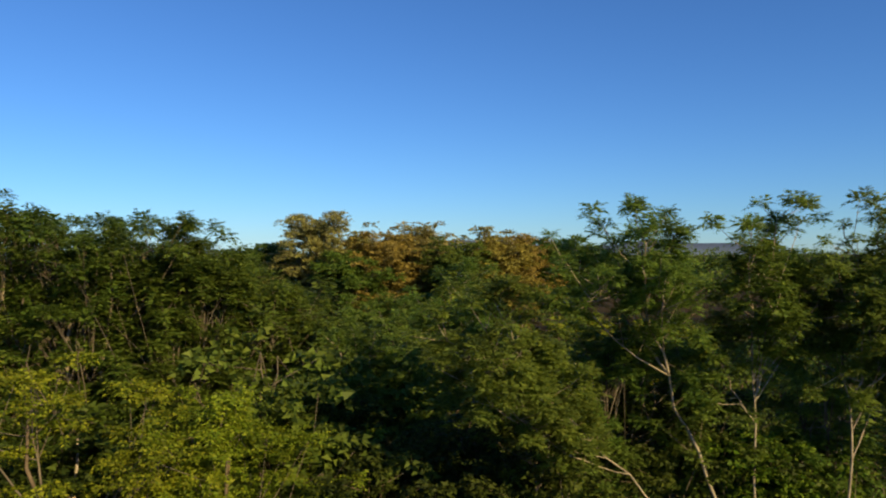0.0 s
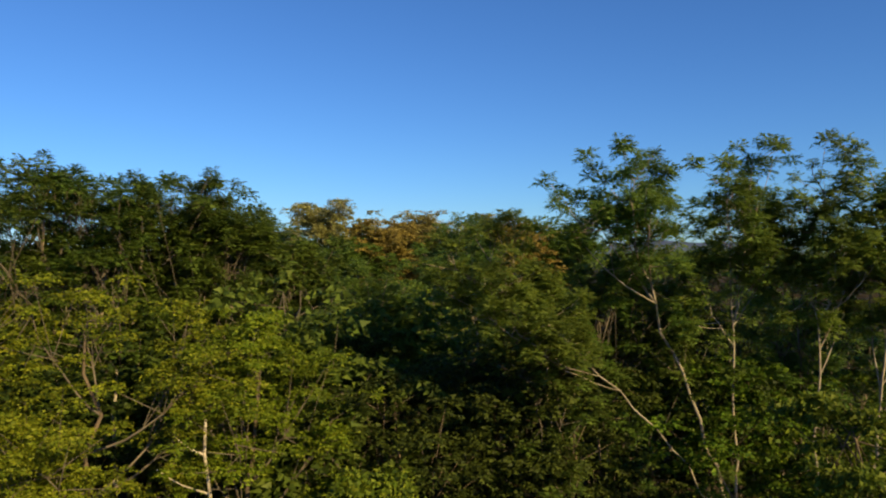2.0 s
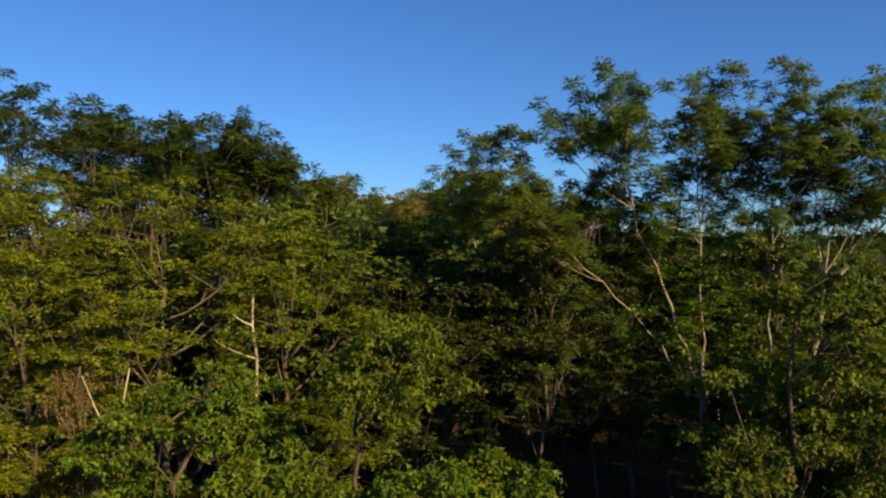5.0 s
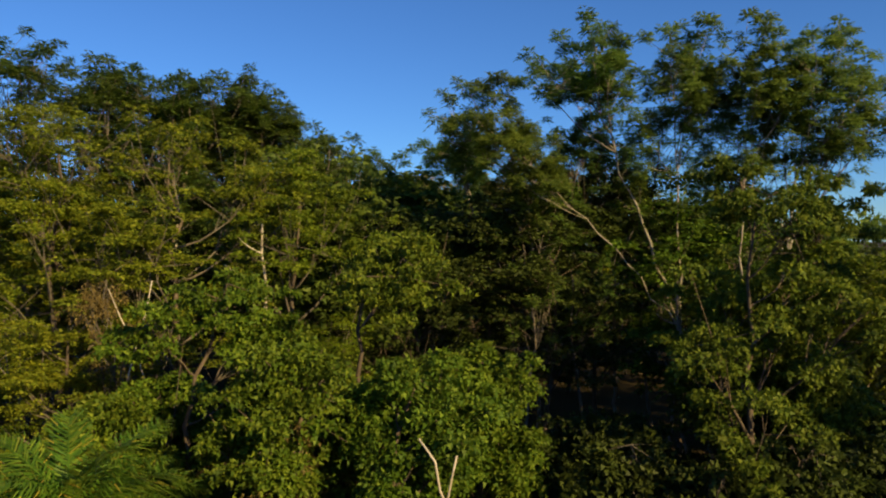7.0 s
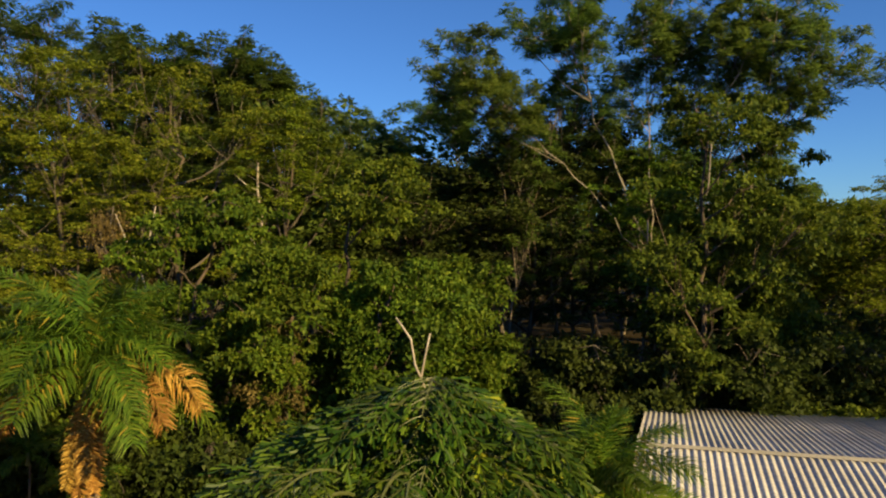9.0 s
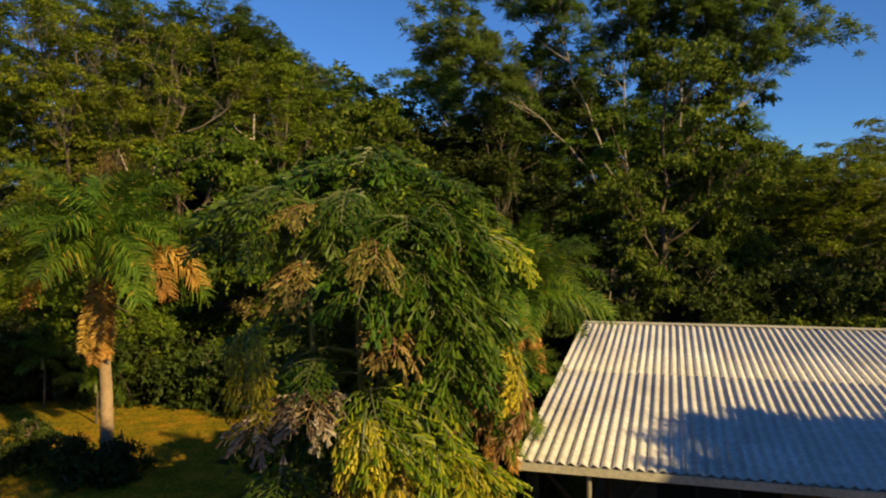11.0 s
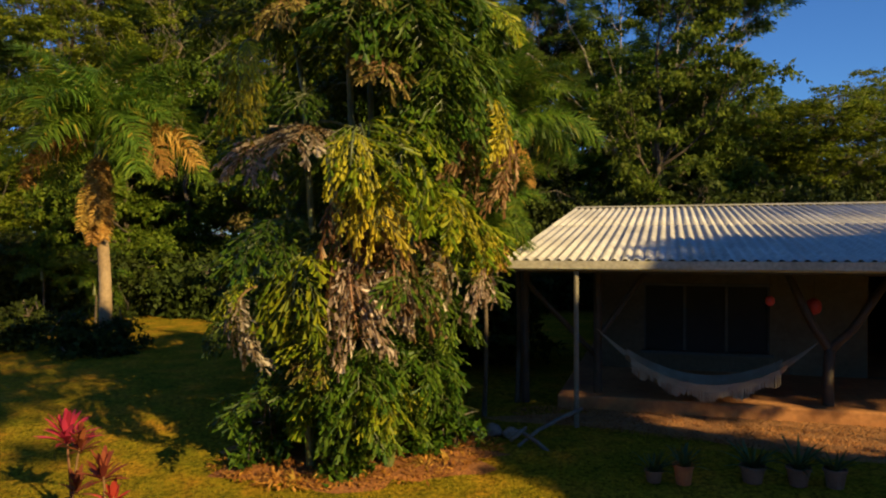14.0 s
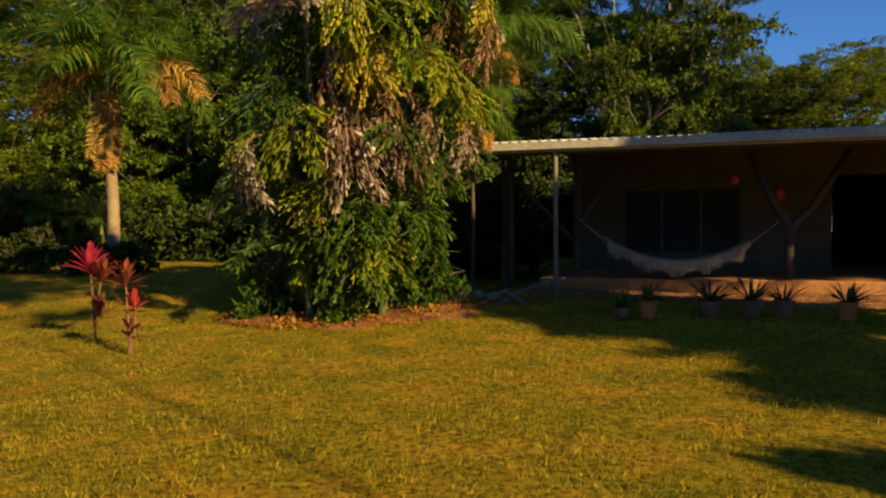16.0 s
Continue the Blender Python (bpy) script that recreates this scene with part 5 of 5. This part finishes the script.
# fronds that stand out on the sunny side, by colour: x, y, z, size
for kind, rows in (
        ("green", [(0.27, -1.95, 5.87, 0.85), (1.09, -1.6, 5.74, 0.95), (1.65, -1.05, 5.7, 0.95), (1.41, -1.45, 5.40, 0.95), (1.35, -1.45, 4.95, 0.85), (1.85, -0.85, 5.15, 0.85), (-0.34, -1.8, 4.9, 0.5)]),
        ("green", [(1.39, -1.05, 6.5, 0.95), (0.77, -1.4, 6.64, 0.9), (0.92, -1.6, 6.1, 0.9), (-0.22, -1.5, 6.6, 0.8), (1.88, -0.65, 6.3, 0.9), (-1.12, -1.4, 3.15, 0.8), (-0.8, -1.3, 3.2, 0.7), (1.07, -1.5, 4.6, 0.8)]),
        ("green", [(1.5, -0.75, 2.2, 0.75), (1.14, -1.15, 1.6, 0.85), (0.45, -1.35, 1.4, 0.7), (-1.3, -1.2, 1.0, 0.8), (-0.25, -1.4, 1.3, 0.7), (1.3, -0.9, 1.1, 0.7), (-1.7, -0.7, 2.0, 0.6)]),
        ("green", [(-1.13, -1.4, 6.95, 0.7), (-1.06, -1.5, 6.6, 0.75), (0.04, -1.7, 6.8, 0.6)]),
        ("lime", [(0.5, -2.05, 4.3, 0.9), (0.85, -1.95, 4.15, 0.95), (2.2, -0.45, 6.3, 0.7), (1.45, -1.35, 3.55, 0.95), (1.86, -0.85, 3.25, 0.8)]),
        ("lime", [(-0.42, -1.75, 2.6, 0.95), (-1.34, -1.35, 2.5, 0.5), (-0.36, -1.55, 1.85, 0.8), (0.63, -1.35, 1.0, 0.75), (1.15, -1.35, 3.75, 0.8)]),
        ("yellow", [(-0.93, -2.3, 5.1, 0.6), (-0.97, -2.25, 4.75, 0.55), (2.16, -0.8, 4.6, 0.75), (0.3, -2.25, 4.05, 0.6), (0.61, -1.95, 3.45, 0.75), (0.39, -1.9, 3.55, 0.6), (1.95, -1.0, 3.1, 0.55), (1.6, -1.4, 3.4, 0.6)]),
        ("tan", [(-0.57, -1.6, 6.8, 0.5), (0.45, -2.05, 6.24, 0.6), (-0.58, -1.85, 5.98, 0.6), (0.64, -1.95, 5.25, 0.65), (-0.3, -1.7, 1.6, 0.6)]),
        ("red", [(1.69, -0.95, 4.3, 0.65), (2.2, -0.6, 4.05, 0.65), (0.31, -1.5, 2.85, 0.95), (0.75, -1.4, 2.7, 1.0), (0.5, -1.45, 3.05, 0.6)]),
        ("dead", [(-0.95, -1.75, 4.28, 0.7), (-0.35, -1.85, 4.45, 0.7), (0.31, -1.65, 2.1, 0.75), (0.3, -1.6, 2.5, 0.6), (1.25, -1.1, 2.5, 0.65), (1.9, -0.75, 2.6, 0.6), (-1.14, -1.5, 2.0, 0.6), (0.7, -1.55, 2.35, 0.6)])):
    for x, y, z, k in rows:
        if z < 1.9:
            y *= 0.6
        steep = -25 if kind in ("red", "yellow") or (kind == "dead" and z < 3) else 4
        frond(kind, x, y, z, outward(x, y) + crng.normal(0, 10), steep + crng.normal(0, 6), k)

# ---- feather palms ----
def palm_frond(name, mat, seed, length=3.0, arch=1.2, leaflets=46, leaf=0.78, plume=0.5):
    rng = np.random.default_rng(seed)
    n = 16
    t = np.linspace(0, 1, n)
    ang = 0.0 - arch * t**1.3
    step = length / (n - 1)
    spine = np.concatenate([[[0, 0, 0]], np.cumsum(np.stack([np.cos(ang[1:]) * step, np.zeros(n - 1), np.sin(ang[1:]) * step], 1), 0)])
    tv, tf = tube(spine, np.linspace(0.035, 0.006, n), 5)
    s = np.repeat(np.linspace(0.14, 1.0, leaflets), 4)
    sgn = np.tile([-1.0, 1.0, -1.0, 1.0], leaflets)
    idx = s * (n - 1)
    i0 = np.clip(idx.astype(int), 0, n - 2)
    fr = (idx - i0)[:, None]
    p = spine[i0] * (1 - fr) + spine[i0 + 1] * fr
    fwd = unit(spine[i0 + 1] - spine[i0])
    up = np.stack([-fwd[:, 2], np.zeros(len(s)), fwd[:, 0]], 1)
    lift = rng.normal(0.1, plume, len(s))[:, None]
    w = unit(fwd * 0.55 + np.array([0, 1.0, 0]) * sgn[:, None] + up * lift + rng.normal(0, 0.08, (len(s), 3)))
    L = (leaf * (0.35 + 0.65 * np.sin(np.pi * np.clip(0.15 + 0.78 * s, 0, 1))) * rng.uniform(0.85, 1.1, len(s)))[:, None]
    side = unit(np.cross(w, up)) * 0.02
    mid = p + w * L * 0.5 + np.array([0, 0, -1.0]) * L * 0.08
    tip = p + w * L * 0.88 + np.array([0, 0, -1.0]) * L * 0.42
    q = np.concatenate([np.stack([p - side * 0.6, p + side * 0.6, mid + side, mid - side], 1), np.stack([mid - side, mid + side, tip + side * 0.15, tip - side * 0.15], 1)])
    v = np.concatenate([q.reshape(-1, 3), tv])
    f = [tuple(range(4 * i, 4 * i + 4)) for i in range(len(q))] + [tuple(a + 4 * len(q) for a in g) for g in tf]
    return quick_mesh(name, v, f, mat)
FRONDS = [palm_frond("frond", M_PALM, 60 + i, 3.3, a) for i, a in enumerate((1.0, 1.35, 1.7))]
DRY = palm_frond("frond", M_DEADOR, 65, 2.9, 1.7, 60, 0.6, 0.8)
DRYHANG = palm_frond("frond", M_DEADOR, 66, 2.9, 0.25, 60, 0.55, 0.9)
def feather_palm(x, y, h, size, count, seed, label, dry=(), rise=0):
    rng = np.random.default_rng(seed)
    z0 = float(ground_z(x, y)) - 0.1
    root = empty("palm_tree", pose(x, y, z0), label, "palm", "palms in the garden")
    zz = np.linspace(0, h, 40)
    rad = (0.20 - 0.06 * zz / h + 0.02 * np.exp(-zz * 2)) * (size * 0.76 if size > 1 else size * 0.5) * (1 + 0.05 * (np.arange(40) % 3 == 0))
    v, f = tube(np.stack([0.05 * np.sin(zz), 0.04 * zz / h, zz], 1), rad, 14)
    child("trunk", quick_mesh("trunk", v, f, M_PALMBARK if size > 1 else M_BARK, True), root, "ringed trunk")
    v, f = tube(np.array([(0, 0, h), (0, 0, h + 0.3 * size), (0, 0, h + 0.9 * size)]), np.array([0.16, 0.14, 0.07]) * size, 12)
    child("crownshaft", quick_mesh("crownshaft", v, f, M_STEM, True), root, "smooth green crownshaft")
    top = h + 0.75 * size
    for i in range(count):
        u = i / (count - 1)
        ob = child("frond", FRONDS[int(rng.integers(0, 3))], root)
        k = size * rng.uniform(0.85, 1.08) * (0.78 if size > 1 else 1.0)
        ob.matrix_basis = pose(0, 0, top + 0.12 * u, 0, -(rise + ((77 if size > 1 else 84) - rise) * u + rng.normal(0, 6)), i * 137.5 + rng.normal(0, 8)) @ pose(0, 0, 0, rng.normal(0, 20), 0, 0) @ Matrix.Diagonal((k, k, k, 1))
    for az, tilt, k in dry:
        ob = child("frond", DRYHANG if tilt < -40 else DRY, root, "dead orange-brown hanging frond")
        ob.matrix_basis = pose(0, 0, top - 0.35, 0, -tilt, az) @ pose(0.18, 0, 0) @ Matrix.Diagonal((k, k, k, 1))
feather_palm(-8.75, 4.6, 5.4, 1.28, 28, 1, "royal palm with arching green fronds and dead brown ones", [(265, -72, 0.95), (300, -75, 0.9), (350, 30, 1.15), (334, 22, 1.0), (235, -70, 0.7), (190, 10, 0.9), (280, -65, 0.8), (250, -66, 0.85), (292, -78, 0.8)], 6)
feather_palm(2.45, -2.75, 5.1, 0.54, 26, 2, "small feather palm beside the roof edge", [(290, -50, 0.35), (250, 0, 0.4)], 0)
feather_palm(1.75, -3.75, 3.4, 0.44, 20, 5, "small feather palm between the roof and the palm clump", [(290, 0, 0.35), (260, -20, 0.35)], -5)
feather_palm(-14.5, 12.0, 1.6, 0.5, 10, 3, "young palm at the edge of the undergrowth")
feather_palm(-11.3, 9.5, 1.2, 0.45, 9, 4, "young palm behind the lawn")

# ---- red cordylines ----
def cordyline(x, y, h, heads, seed):
    rng = np.random.default_rng(seed)
    z0 = float(ground_z(x, y))
    root = empty("cordyline", pose(x, y, z0), "red-leaved cordyline standing in the lawn", "plant", "cordylines")
    for hx, hy, hz, mat, cnt, L in heads:
        p = curve_points(np.array([0, 0, -0.05]), np.array([hx, hy, hz]), (rng.normal(0, 0.03), 0, 0), 7, rng, 0.006)
        v, f = tube(p, np.linspace(0.02, 0.012, 7), 6)
        child("stem", quick_mesh("stem", v, f, M_DEADRED, True), root)
        vs, fs = [], []
        for i in range(cnt):
            a, el = i * 2.4 + rng.normal(0, 0.2), 1.5 - 1.25 * (1 - i / cnt) + rng.normal(0, 0.1)
            ln, n = L * rng.uniform(0.8, 1.1), 7
            side = np.array([-math.sin(a), math.cos(a), 0])
            base = len(vs)
            for j in range(n):
                t = j / (n - 1)
                c = np.array([hx + math.cos(a) * math.cos(el) * ln * t, hy + math.sin(a) * math.cos(el) * ln * t, hz - 0.12 * (1 - i / cnt) + math.sin(el) * ln * t - 0.18 * ln * t * t])
                w = 0.031 * math.sin(math.pi * min(1, 0.08 + 0.92 * t)) ** 0.7 + 0.003
                vs += [c + side * w + np.array([0, 0, w * 0.4]), c, c - side * w + np.array([0, 0, w * 0.4])]
            for j in range(n - 1):
                b = base + j * 3
                fs += [(b, b + 3, b + 4, b + 1), (b + 1, b + 4, b + 5, b + 2)]
        child("leaves", quick_mesh("leaves", np.array(vs), fs, mat, True), root)
cordyline(-3.62, -7.62, 1.2, [(-0.05, 0, 1.05, M_CORDY, 32, 0.44), (0.10, 0.05, 0.92, M_CORDYDARK, 22, 0.36), (0.12, -0.1, 0.45, M_CORDYDARK, 12, 0.3)], 1)
cordyline(-2.72, -8.65, 1.0, [(-0.03, 0, 0.92, M_CORDYDARK, 22, 0.34), (0.06, 0.04, 0.62, M_CORDY, 12, 0.28), (0.02, -0.02, 0.32, M_CORDYDARK, 10, 0.25)], 2)

# ---- grass ----
grng = np.random.default_rng(9)
N = 190000
gx_ = grng.uniform(-9.5, 8.0, N)
gy_ = -14.2 + 10.5 * grng.random(N) ** 1.6
keep = ~(((gx_ + 0.3) / 2.4) ** 2 + ((gy_ + 5.75) / 1.05) ** 2 < 1)
gx_, gy_ = gx_[keep], gy_[keep]
N = len(gx_)
az = grng.uniform(0, 6.283, N)
tuft = np.array([noise.noise((float(a) * 1.3, float(b) * 1.3, 0.0)) for a, b in zip(gx_, gy_)])
hgt = (0.018 + 0.030 * grng.random(N) ** 1.8) * (1 + 0.5 * tuft)
base = np.stack([gx_, gy_, ground_z(gx_, gy_) - 0.005], 1)
tip = grng.uniform(0.1, 1.0, N)
lean = np.stack([np.cos(az) * tip, np.sin(az) * tip, np.full(N, 1.0)], 1)
q = leaf_tris(base, lean, np.stack([np.sin(az), -np.cos(az), np.zeros(N) + 0.2], 1), hgt * 1.5, hgt * 0.2)
tagged(new("grass", tri_cloud("grass", q, M_GRASS)), "short sunlit lawn grass, green with straw-coloured patches", "grass", kind="stuff")
